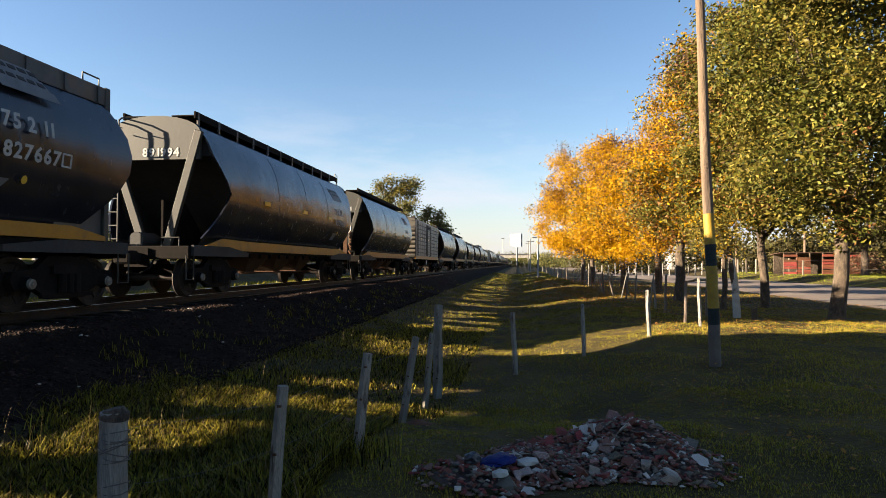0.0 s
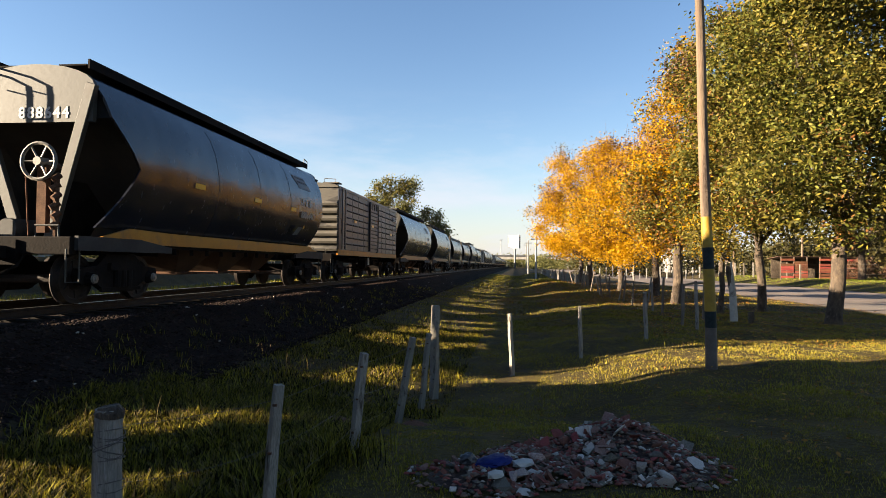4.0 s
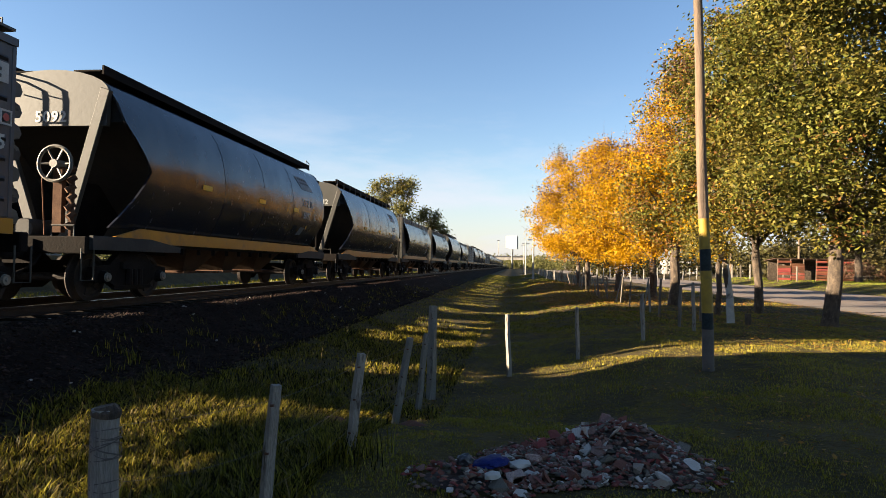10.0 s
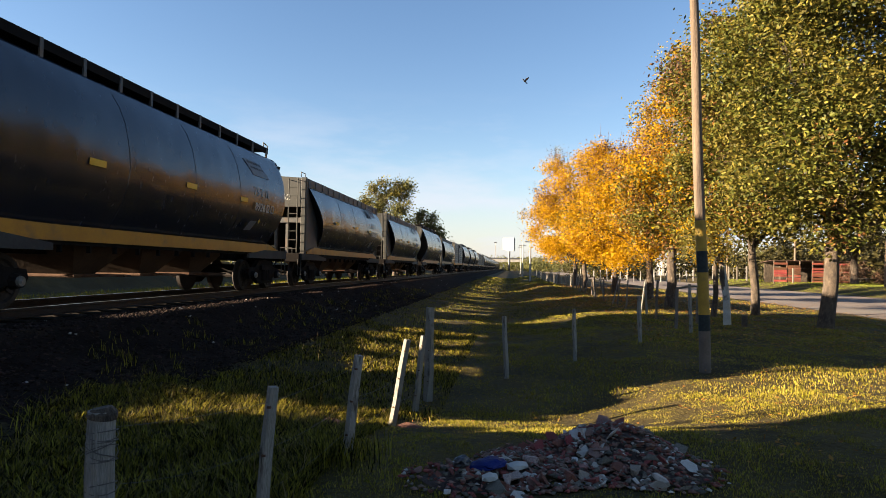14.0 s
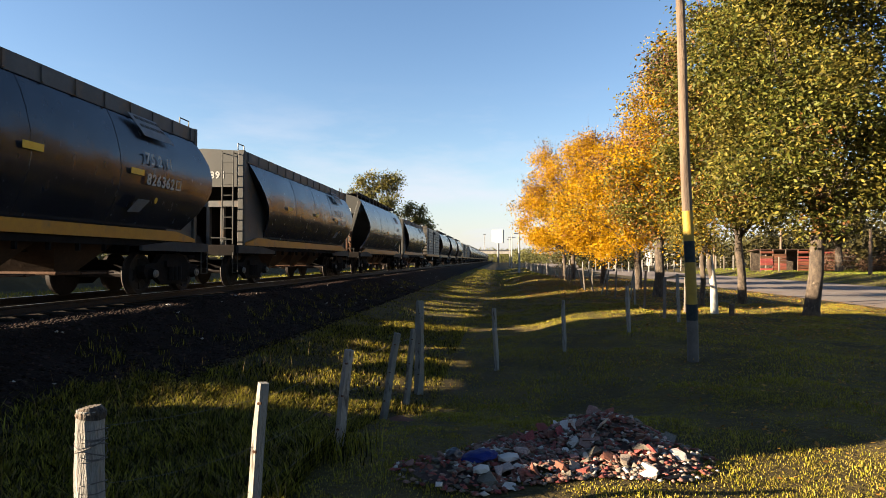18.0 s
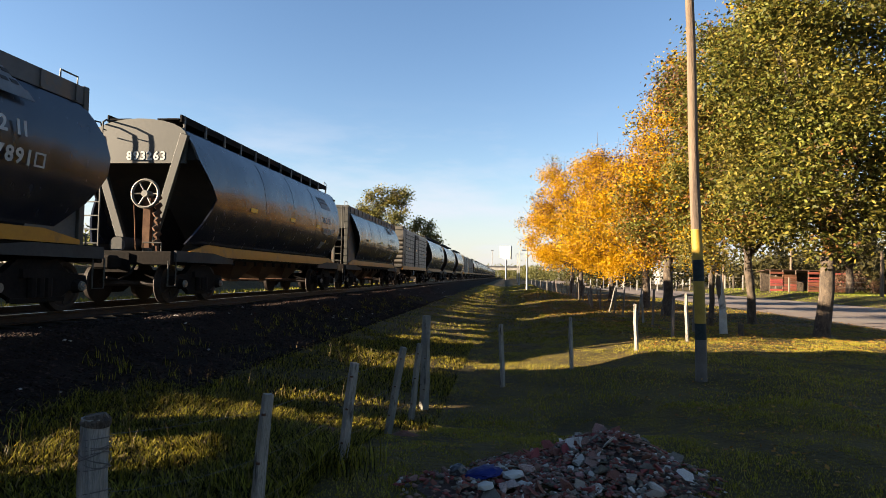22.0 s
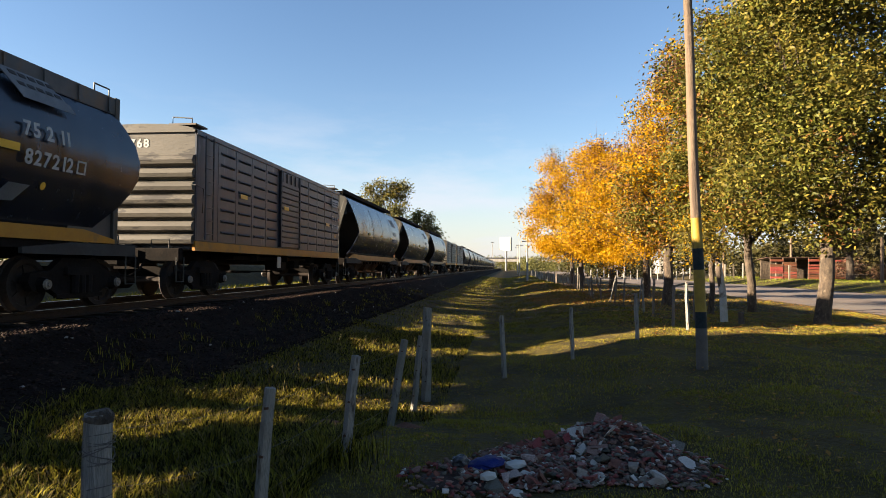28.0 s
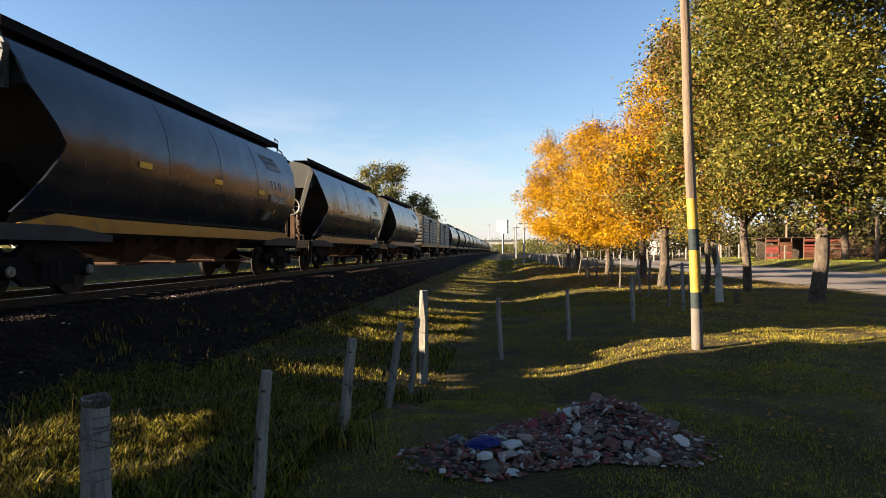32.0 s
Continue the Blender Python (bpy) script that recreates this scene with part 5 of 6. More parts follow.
tree(8.4, 18.0, "large green leafy tree with a thick trunk", 2.7, 0.2, [(0.0, 0, 4.7, 3.3, 3.0, 2.7), (1.8, 0.8, 7.4, 3.4, 2.8, 3.0), (-0.9, 0.3, 7.0, 2.6, 2.4, 2.8), (3.0, -0.5, 4.6, 2.6, 2.2, 2.3), (0.4, 0, 9.6, 3.2, 2.6, 2.4), (3.2, 0.4, 3.5, 2.2, 2.0, 1.3), (0.5, -1.3, 4.3, 2.8, 1.4, 1.9)], 1200, 80, 0.128, GREEN, 3, (0.3, 0.1))
tree(8.5, 23.1, "green and yellow tree with pale forked trunk", 2.4, 0.15, [(-0.3, 0, 5.0, 3.1, 2.8, 2.9), (-1.1, 0.2, 8.2, 2.5, 2.4, 2.7), (0.8, 0.6, 7.4, 3.0, 2.6, 3.0), (0.9, 0.2, 10.4, 2.2, 2.2, 2.2), (0.3, -0.8, 4.0, 2.6, 1.6, 1.5)], 950, 78, 0.14, MIXED, 7, (-0.1, 0.1))
tree(6.3, 26.0, "turning tree with orange and olive leaves", 2.3, 0.2, [(0.2, 0, 4.2, 2.7, 2.5, 2.6), (0.5, 0.4, 7.0, 2.1, 2.2, 2.6), (1.0, 0.6, 9.3, 1.6, 1.9, 1.8), (0.4, -0.5, 3.6, 2.2, 1.6, 1.3)], 600, 84, 0.13, TURN, 11, (0.1, 0.0))
tree(7.0, 33.0, "golden autumn tree in full colour", 2.0, 0.2, [(-0.4, 0, 4.2, 3.2, 2.8, 2.9), (0.2, 0.4, 6.9, 2.5, 2.4, 2.6)], 460, 96, 0.125, GOLD, 13)
tree(6.4, 40.0, "golden autumn tree with spreading crown", 2.0, 0.2, [(-0.5, 0, 4.6, 3.7, 3.2, 3.2), (-0.2, 0.4, 8.0, 2.7, 2.5, 2.8)], 460, 92, 0.14, GOLD, 17, bare=14)
tree(5.7, 50.0, "golden autumn tree, thinning at the edge", 2.0, 0.2, [(-0.8, 0, 4.9, 3.9, 3.4, 3.6), (-0.6, 0.4, 8.8, 2.8, 2.6, 3.0), (-3.3, 0, 6.4, 1.7, 1.6, 1.5), (-3.4, 0, 3.6, 1.4, 1.4, 1.0)], 400, 76, 0.155, GOLD, 19, bare=40)
tree(6.2, 62.0, "sparse golden tree with bare twigs", 2.2, 0.2, [(-1.2, 0, 5.4, 4.2, 3.6, 3.8), (-1.6, 0.4, 9.2, 3.0, 2.6, 3.0)], 200, 50, 0.22, GOLD, 23, bare=40)
tree(5.95, 18.2, "young leaning tree with whitewashed trunk and yellow leaves", 1.7, 0.085, [(-0.5, 0.3, 2.2, 0.9, 0.8, 0.5)], 24, 90, 0.095, [("leaf_yellow", 0.25, 0, 1), ("leaf_olive", 1, 0, 1)], 29, (-0.12, 0.1), 0.95, 0.25)
tree(6.6, 21.5, "thin young tree among the fence posts", 1.9, 0.09, [(-0.2, 0.2, 2.6, 0.9, 0.8, 0.7)], 26, 90, 0.095, [("leaf_yellow", 0.25, 0, 1), ("leaf_olive", 1, 0, 1)], 31, (0.1, 0.1), 0, 0.25)
tree(14.2, 15.5, "tall dark green tree whose boughs hang over the road", 3.2, 0.3, [(0, 0, 6.4, 3.4, 3.0, 3.0), (-0.8, 0, 9.2, 3.4, 2.8, 2.8)], 560, 72, 0.14, GREEN, 37)

# ---- grass, stones, litter ----
NG = np.random.default_rng(42)


def bed_z(x):
    return np.interp(x, (-12.2, -11.1, -6.9, -6.0, -4.75), (-1.6, -1.0, -1.0, -1.42, -1.72))


def blades(name, x, y, h, wd, material, label, droop=0.5, short=False):
    n = len(x)
    z = ground_z(x, y) - 0.015
    a = NG.uniform(0, 2 * np.pi, n)
    dx, dy = np.cos(a), np.sin(a)
    lean = NG.uniform(0.1, droop, n) * h
    p = np.stack([x, y, z], 1)
    sd = np.stack([-dy, dx, np.zeros(n)], 1) * (wd * 0.5)[:, None]
    mid = p + np.stack([dx * lean * 0.35, dy * lean * 0.35, h * 0.55], 1)
    tip = p + np.stack([dx * lean, dy * lean, h], 1)
    if short:
        v = np.stack([p - sd, p + sd, tip + sd * 0.35, tip - sd * 0.35], 1).reshape(-1, 3)
        return tagged(raw(name, v, np.arange(n * 4).reshape(-1, 4), material, None, label, "stuff"), "", "grass")
    v = np.stack([p - sd, p + sd, mid + sd * 0.75, mid - sd * 0.75, tip + sd * 0.15, tip - sd * 0.15], 1).reshape(-1, 3)
    i = np.arange(n)[:, None] * 6
    f = np.concatenate([i + np.array([[0, 1, 2, 3]]), i + np.array([[3, 2, 4, 5]])], 0)
    return tagged(raw(name, v, f, material, None, label, "stuff"), "", "grass")


def scatter(n, x0, x1, y0, y1, patch=0.0, scale=0.6):
    x, y = NG.uniform(x0, x1, n), NG.uniform(y0, y1, n)
    if patch:
        s = np.sin(x * 3.1 * scale + 1.7 * np.sin(y * 2.3 * scale)) + np.sin(y * 2.7 * scale + 1.3 * np.sin(x * 1.9 * scale + 2))
        k = s + NG.normal(0, 0.7, n) > -2 + 2.4 * patch
        x, y = x[k], y[k]
    return x, y


def pile_h(x, y):
    edge = 1 + 0.22 * np.sin(3.1 * x + 1.3 * y) * np.sin(2.3 * y - 0.7) + 0.12 * np.sin(7 * x + 2) * np.sin(6 * y)
    return edge * (0.27 * np.exp(-((x - 0.95) / 0.42) ** 2 - ((y - 6.15) / 0.45) ** 2) + 0.1 * np.exp(-((x - 0.6) / 0.8) ** 2 - ((y - 5.55) / 0.7) ** 2) + 0.07 * np.exp(-((x - 1.35) / 0.4) ** 2 - ((y - 5.5) / 0.4) ** 2) + 0.07 * np.exp(-((x + 0.35) / 0.5) ** 2 - ((y - 4.95) / 0.4) ** 2))


def lawn(tag, n, x0, x1, y0, y1, h0, h1, wd, dry=0.3, patch=0.3, droop=0.6, green="blade_green"):
    x, y = scatter(n, x0, x1, y0, y1, patch)
    keep = ~((pile_h(x, y) > 0.055)) & ~((np.abs(x - 19.2) < 5.7) & (y > 0)) & (x > -5.05 + 0.3 * np.sin(y * 1.3 + 0.6) + 0.18 * np.sin(y * 3.7) + NG.normal(0, 0.2, len(x)) + 0.5 * np.clip((6.2 - y) / 1.5, 0, 1))
    x, y = x[keep], y[keep]
    h = NG.uniform(h0, h1, len(x)) * (0.75 + 0.22 * np.sin(x * 1.7 + 2 * np.sin(y * 0.9)) + 0.26 * np.sin(x * 9.1 + 3 * np.sin(y * 4.3)) * np.sin(y * 8.3 + 2 * np.sin(x * 3.7)))
    w = NG.uniform(0.7, 1.3, len(x)) * wd
    k = NG.random(len(x)) < dry
    blades("grass", x[~k], y[~k], h[~k], w[~k], M[green], "green " + tag, droop, h1 < 0.1)
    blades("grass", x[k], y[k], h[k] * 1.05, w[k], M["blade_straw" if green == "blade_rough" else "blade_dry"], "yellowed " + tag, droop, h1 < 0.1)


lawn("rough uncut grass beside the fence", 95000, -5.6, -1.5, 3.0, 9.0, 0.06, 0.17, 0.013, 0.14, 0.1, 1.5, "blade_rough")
lawn("short trodden grass", 180000, -1.9, 9.0, 3.6, 9.5, 0.018, 0.045, 0.0092, 0.45, 0.0, 0.8)
lawn("short trodden grass", 9000, -6.0, 9.0, -5.0, 2.6, 0.02, 0.06, 0.01, 0.4, 0.0, 0.8)
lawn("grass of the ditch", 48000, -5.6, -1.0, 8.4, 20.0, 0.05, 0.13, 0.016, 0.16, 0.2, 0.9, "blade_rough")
lawn("verge grass by the trees", 175000, -1.6, 13.4, 9.0, 26.0, 0.025, 0.06, 0.0135, 0.45, 0.0, 0.8)
lawn("grass of the ditch further off", 48000, -6.2, 5.0, 20.0, 50.0, 0.04, 0.095, 0.024, 0.2, 0.25, 0.6, "blade_bank")
lawn("grass under the trees", 30000, 5.0, 13.4, 26.0, 58.0, 0.04, 0.09, 0.018, 0.4, 0.25, 0.6, "blade_bank")
lawn("grass far along the line", 26000, -6.2, 5.0, 50.0, 130.0, 0.07, 0.16, 0.05, 0.2, 0.3, 0.6, "blade_bank")
lawn("grass on the bank beyond the road", 60000, 24.5, 42.0, 24.0, 90.0, 0.05, 0.11, 0.036, 0.06, 0.1, 0.6, "blade_lush")
for n, y0, y1, h0, h1, wd in ((12000, 4, 40, 0.08, 0.2, 0.02), (9000, 40, 140, 0.12, 0.3, 0.06)):
    x, y = scatter(n, -21.8, -12.6, y0, y1, 0.2)
    blades("grass", x, y, NG.uniform(h0, h1, len(x)), np.full(len(x), wd), M["blade_green"], "green grass beyond the track", 0.6)
# sparse tufts creeping up the ballast slope
cx, cy = NG.uniform(-6.4, -4.8, 130), NG.uniform(4.5, 40, 130)
x, y = np.repeat(cx, 16) + NG.normal(0, 0.06, 2080), np.repeat(cy, 16) + NG.normal(0, 0.08, 2080)
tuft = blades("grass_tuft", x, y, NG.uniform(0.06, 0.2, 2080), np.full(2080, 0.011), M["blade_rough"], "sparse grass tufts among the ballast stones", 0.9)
rise = np.maximum(bed_z(x) - ground_z(x, y), 0.0)
co = np.empty(len(tuft.data.vertices) * 3, dtype=np.float32)
tuft.data.vertices.foreach_get("co", co)
co[2::3] += np.repeat(rise, 6).astype(np.float32)
tuft.data.vertices.foreach_set("co", co)
# tall stalks and seed heads
x, y = scatter(520, -5.4, -2.2, 3.0, 16.0, 0.35)
blades("grass_stalk", x, y, NG.uniform(0.2, 0.4, len(x)), np.full(len(x), 0.004), M["blade_straw"], "tall dry grass stalks beside the ballast", 0.35)
x, y = scatter(60, 1.9, 3.6, 14.0, 17.0, 0)
blades("grass_tuft", x, y, NG.uniform(0.1, 0.2, len(x)), np.full(len(x), 0.01), M["blade_bank"], "tall tuft of grass round the fence", 0.6)
x, y = NG.normal(-1.4, 0.14, 160), NG.normal(5.3, 0.14, 160)
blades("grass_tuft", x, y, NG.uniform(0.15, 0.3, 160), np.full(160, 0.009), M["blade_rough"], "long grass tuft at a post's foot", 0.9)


def chips(name, x, y, z, s, material, label, flat=0.6, parent=None):
    """Small irregular stones, each a squashed, skewed octahedron."""
    n = len(x)
    base = np.array([[1, 0, 0], [-1, 0, 0], [0, 1, 0], [0, -1, 0], [0, 0, 1], [0, 0, -1]], float)
    v = base[None] * s[:, None, None] * NG.uniform(0.55, 1.25, (n, 6, 1))
    v = v + NG.normal(0, 0.16, (n, 6, 3)) * s[:, None, None]
    a = NG.uniform(0, 2 * np.pi, n)
    c, d = np.cos(a)[:, None], np.sin(a)[:, None]
    v = np.stack([v[..., 0] * c - v[..., 1] * d, v[..., 0] * d + v[..., 1] * c, v[..., 2] * flat], -1)
    v = v + np.stack([x, y, z], 1)[:, None]
    t = np.array([[0, 2, 4], [2, 1, 4], [1, 3, 4], [3, 0, 4], [2, 0, 5], [1, 2, 5], [3, 1, 5], [0, 3, 5]])
    f = (np.arange(n)[:, None, None] * 6 + t[None]).reshape(-1, 3)
    return raw(name, v.reshape(-1, 3), f, material, parent, label, "stuff")


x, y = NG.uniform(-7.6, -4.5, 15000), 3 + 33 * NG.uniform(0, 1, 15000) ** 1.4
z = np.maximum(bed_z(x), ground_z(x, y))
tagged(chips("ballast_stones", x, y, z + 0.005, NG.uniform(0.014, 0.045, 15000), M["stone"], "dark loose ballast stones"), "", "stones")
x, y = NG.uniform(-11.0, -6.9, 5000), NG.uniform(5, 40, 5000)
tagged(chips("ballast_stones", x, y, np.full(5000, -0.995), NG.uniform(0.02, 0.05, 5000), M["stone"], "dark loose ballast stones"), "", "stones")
# pale scraps among the ballast
x, y = NG.uniform(-7.6, -5.2, 60), NG.uniform(6, 60, 60)
tagged(chips("pale_scraps", x, y, np.maximum(bed_z(x), ground_z(x, y)) + 0.02, NG.uniform(0.02, 0.05, 60), M["concrete"], "pale stones scattered on the ballast"), "", "stones")
# fallen leaves
def litter(n, x0, x1, y0, y1, size, cx=None, cy=None):
    x, y = NG.uniform(x0, x1, n), NG.uniform(y0, y1, n)
    if cx is not None:
        x = NG.normal(cx, (x1 - x0) / 4, n)
    keep = (x > x0 - 1) & (x < 14.0)
    x, y = x[keep], y[keep]
    n = len(x)
    p = np.stack([x, y, ground_z(x, y) + NG.uniform(0.02, 0.07, n)], 1)
    d = NG.normal(0, 1, (n, 3)) * np.array([1, 1, 0.3])
    d /= np.linalg.norm(d, axis=1)[:, None]
    e = np.cross(d, np.array([0, 0, 1.0]) + NG.normal(0, 0.3, (n, 3)))
    s = NG.uniform(0.6, 1.2, n)[:, None] * size
    v = np.stack([p, p + d * s * 0.5 + e * s * 0.26, p + d * s, p + d * s * 0.5 - e * s * 0.26], 1).reshape(-1, 3)
    tagged(raw("fallen_leaves", v, np.arange(n * 4).reshape(-1, 4), M["litter"], None, "orange and yellow fallen leaves on the grass", "stuff"), "", "leaves")


litter(1500, 2.0, 9.0, 4.0, 13.0, 0.06)
litter(7500, 3.2, 13.8, 14.0, 36.0, 0.085)
litter(9000, 1.5, 11.0, 30.0, 66.0, 0.12)
litter(260, -2.2, 2.0, 6.0, 14.0, 0.05)

# ---- rubble heap ----
heap = thing("rubble_heap", "low heap of broken concrete, brick and plaster rubble", "rubble", m=None)
hx, hy = spaced([(-1.3, 2.1, 0.12)]), spaced([(4.2, 7.4, 0.12)])
mound = sheet("heap_core", hx, hy, lambda x, y: ground_z(x, y) - 0.075 + 1.15 * pile_h(x, y), mat("rubble_dust", (0.04, 0.02, 0.014), (0.09, 0.052, 0.038), 3, 0.95, bump=0.8, fine=8), "", "")
mound.parent = heap
RUB = [mat("broken_concrete", (0.16, 0.117, 0.088), (0.42, 0.325, 0.257), 9, 0.9, piece=0.6, island=0.5), mat("broken_brick", (0.13, 0.026, 0.016), (0.25, 0.065, 0.04), 9, 0.9, piece=0.3, island=0.3),
       mat("broken_plaster", (0.4, 0.35, 0.3), (0.56, 0.5, 0.43), 9, 0.85, piece=0.15, island=0.15), mat("pinkish_mortar", (0.15, 0.07, 0.05), (0.3, 0.165, 0.125), 9, 0.9, piece=0.3, island=0.3)]
rr = random.Random(8)
chunk_mesh = []
for k in range(20):
    bm = B()
    sx, sy, sz = rr.uniform(0.8, 1.6), rr.uniform(0.5, 1.05), rr.uniform(0.2, 0.6)
    for _ in range(9):
        v = Vector((rr.gauss(0, 1), rr.gauss(0, 1), rr.gauss(0, 1))).normalized()
        m = max(abs(v.x), abs(v.y), abs(v.z))
        v = v.lerp(v / m, 0.75) * rr.uniform(0.85, 1.1)
        bm.verts.new((v.x * sx, v.y * sy, v.z * sz))
    r = bmesh.ops.convex_hull(bm, input=bm.verts[:])
    bmesh.ops.delete(bm, geom=[g for g in r["geom_interior"] if isinstance(g, bmesh.types.BMVert)], context="VERTS")
    me = bpy.data.meshes.new("chunk")
    bm.to_mesh(me)
    bm.free()
    chunk_mesh.append(me)
by_mat = []
for m in RUB:
    row = []
    for me in chunk_mesh:
        q = me.copy()
        q.materials.append(m)
        row.append(q)
    by_mat.append(row)
placed = 0
while placed < 300:
    x, y = rr.gauss(0.45, 0.75), rr.uniform(4.45, 6.95)
    h = float(pile_h(x, y))
    if h < 0.035 or x > 1.75 or x < -1.05:
        continue
    red = math.exp(-((x - 0.35) / 0.45) ** 2 - ((y - 6.1) / 0.4) ** 2)
    c = rr.random()
    kind = 1 if c < 0.3 + 0.55 * red else (2 if c > 0.88 else (3 if c > 0.6 else 0))
    ob = new("chunk", by_mat[kind][rr.randrange(20)])
    s = rr.choice((0.022, 0.028, 0.034, 0.042, 0.05, 0.068)) * rr.uniform(0.85, 1.15)
    ob.matrix_basis = Matrix.LocRotScale((x, y, gz(x, y) + h - 0.02 + s * 0.25), Euler((rr.uniform(-0.7, 0.7), rr.uniform(-0.7, 0.7), rr.uniform(0, 6.28))), (s, s, s))
    ob.parent = heap
    placed += 1
for mi, n in ((0, 1300), (1, 1500), (2, 330), (3, 1300)):
    x, y = NG.normal(0.45, 0.75, n), NG.uniform(4.4, 7.0, n)
    h = pile_h(x, y)
    k = (h > 0.03) & (x < 1.85) & (x > -1.15)
    x, y, h = x[k], y[k], h[k]
    chips("rubble", x, y, ground_z(x, y) + h - 0.015, NG.uniform(0.016, 0.042, len(x)), RUB[mi], "small rubble crumbs", 0.5, heap)
for nm, x, y, s, mt, lab, cat in (("plastic_bag", -0.16, 5.12, (0.15, 0.1, 0.04), "bluebag", "crumpled blue plastic bag lying on the rubble", "bag"), ("plastic_bag", -0.36, 5.02, (0.07, 0.06, 0.05), "blackbag", "small crumpled black plastic scrap on the rubble", "bag"),
                                 ("plaster_slab", 0.07, 5.16, (0.1, 0.07, 0.035), "wallwhite", "white broken plaster slab on the rubble", "slab"), ("plaster_slab", -0.14, 4.83, (0.07, 0.05, 0.04), "wallwhite", "white broken plaster slab on the rubble", "slab")):
    bm = B()
    bmesh.ops.create_icosphere(bm, subdivisions=3 if nm == "plastic_bag" else 1, radius=1)
    for v in bm.verts:
        k = 1 + 0.3 * noise.noise(v.co * 2.3 + Vector((x * 9, y, 0))) + 0.12 * noise.noise(v.co * 6)
        v.co = Vector((v.co.x * s[0] * k, v.co.y * s[1] * k, max(-0.6, v.co.z) * s[2] * k))
    ob = part(nm, bm, M[mt], None, lab, smooth=nm == "plastic_bag")
    tagged(ob, "", cat)
    ob.matrix_basis = pose(x, y, gz(x, y) + float(pile_h(x, y)) + s[2] * 0.7, 4, -6, 25)
earth = mat("red_earth", (0.09, 0.03, 0.014), (0.15, 0.052, 0.024), 6, 0.95, bump=0.8)
for x, y, rx, ry, h in ((-2.1, 7.4, 0.32, 0.22, 0.11), (-1.2, 7.7, 0.2, 0.15, 0.06)):
    ob = sheet("earth_mound", spaced([(x - 1, x + 1, 0.08)]), spaced([(y - 0.9, y + 0.9, 0.08)]), lambda a, c: ground_z(a, c) - 0.04 + (h + 0.04) * np.exp(-((a - x) / rx) ** 2 - ((c - y) / ry) ** 2) * (1 + 0.25 * np.sin(a * 21) * np.sin(c * 25)), earth, "small heap of reddish dug earth in the grass", "")
    tagged(ob, "", "earth mound")
bm = B()
rod(bm, (7.0, 19.9, gz(7.0, 19.9) - 0.1), (7.0, 19.9, gz(7.0, 19.9) + 0.36), 0.09, 0.085, 10)
tagged(part("tree_stump", bm, M["bark"], None, "short dark stump standing in the grass"), "", "stump")

# ---- sleepers ----
sl = B()
box(sl, -1.35, 1.35, -0.12, 0.12, -0.15, 0.0, bevel=0.012)
first = part("sleeper", sl, M["sleeper"])
first_me = first.data
bpy.data.objects.remove(first)
track = tagged(new("track_sleepers"), "dark old wooden sleepers under the rails", "", "", "structure")
for k in range(230):
    ob = new("sleeper", first_me)
    ob.matrix_basis = pose(TRACK_X, 2.0 + k * 0.62, RAIL_Z - 0.165, 0, 0, rr.uniform(-0.6, 0.6))
    ob.parent = track

# ---- distance: left trees, overpass, billboard, houses ----
FARG = [("leaf_far", 1.0, 0, 1)]
tree(-17.0, 92.0, "tall airy green tree behind the railway", 6.0, 0.3, [(-0.5, 0, 10.0, 4.2, 3, 3.4), (1.0, 0, 13.4, 3.0, 2, 2.3), (-3.4, 0, 11.2, 2.2, 2, 2.4), (-2.4, 0, 13.2, 2.2, 2, 1.7)], 180, 44, 0.36, [("leaf_olive", 0.45, 0, 1), ("leaf_far", 1, 0, 1)], 41, spread=0.5, bare=10)
tree(-14.0, 96.0, "green tree with a bare leaning branch behind the railway", 5.0, 0.25, [(0.0, 0, 7.6, 2.0, 2, 1.6), (1.6, 0, 10.2, 1.6, 1.6, 1.1), (2.4, 0, 6.6, 2.4, 2, 1.6)], 90, 34, 0.42, [("leaf_far", 1, 0, 1)], 43, spread=0.45, bare=6)
tree(-22.0, 100.0, "small green tree behind the railway", 4.0, 0.2, [(0.0, 0, 7.4, 2.2, 2, 2.2)], 50, 40, 0.42, FARG, 47, spread=0.5)

over = thing("overpass", "low concrete road overpass crossing the line in the distance", "bridge")
bm = B()
box(bm, -70, 70, 428, 438, 4.2, 6.0)
part("deck", bm, M["concrete"], over, "grey concrete deck")
bm = B()
box(bm, -70, 70, 427.8, 428.0, 6.0, 6.9)
part("parapet", bm, M["steel"], over, "dark parapet")
for x in (-46, -24, 10, 34, 58):
    bm = B()
    box(bm, x - 0.7, x + 0.7, 430, 436, -1.8, 4.2)
    part("pier", bm, M["concrete"], over)
board = thing("billboard", "tall white roadside billboard on a steel mast", "billboard", "", pose(-1.2, 400, 0, 0, 0, -38))
bm = B()
box(bm, -4.4, 3.4, -0.5, -0.2, 11.6, 18.8)
part("face", bm, M["panel"], board, "mostly white panel")
for a, c in (((-3.4, 14.6), (-1.2, 17.6)), ((0.4, 15.4), (2.6, 16.6)), ((-2.2, 12.4), (1.8, 13.2))):
    bm = B()
    box(bm, a[0], c[0], -0.53, -0.5, a[1], c[1])
    part("printed_patch", bm, M["print"], board, "pale blue printed patch")
for a in ((-4.6, -4.4, 11.4, 19.0), (3.4, 4.2, 10.8, 19.0), (-4.4, 3.4, 18.8, 19.0), (-1.4, 3.4, 10.8, 11.6)):
    bm = B()
    box(bm, a[0], a[1], -0.7, 0.6, a[2], a[3])
    part("panel_edge", bm, M["steel"], board, "dark steel edge")
bm = B()
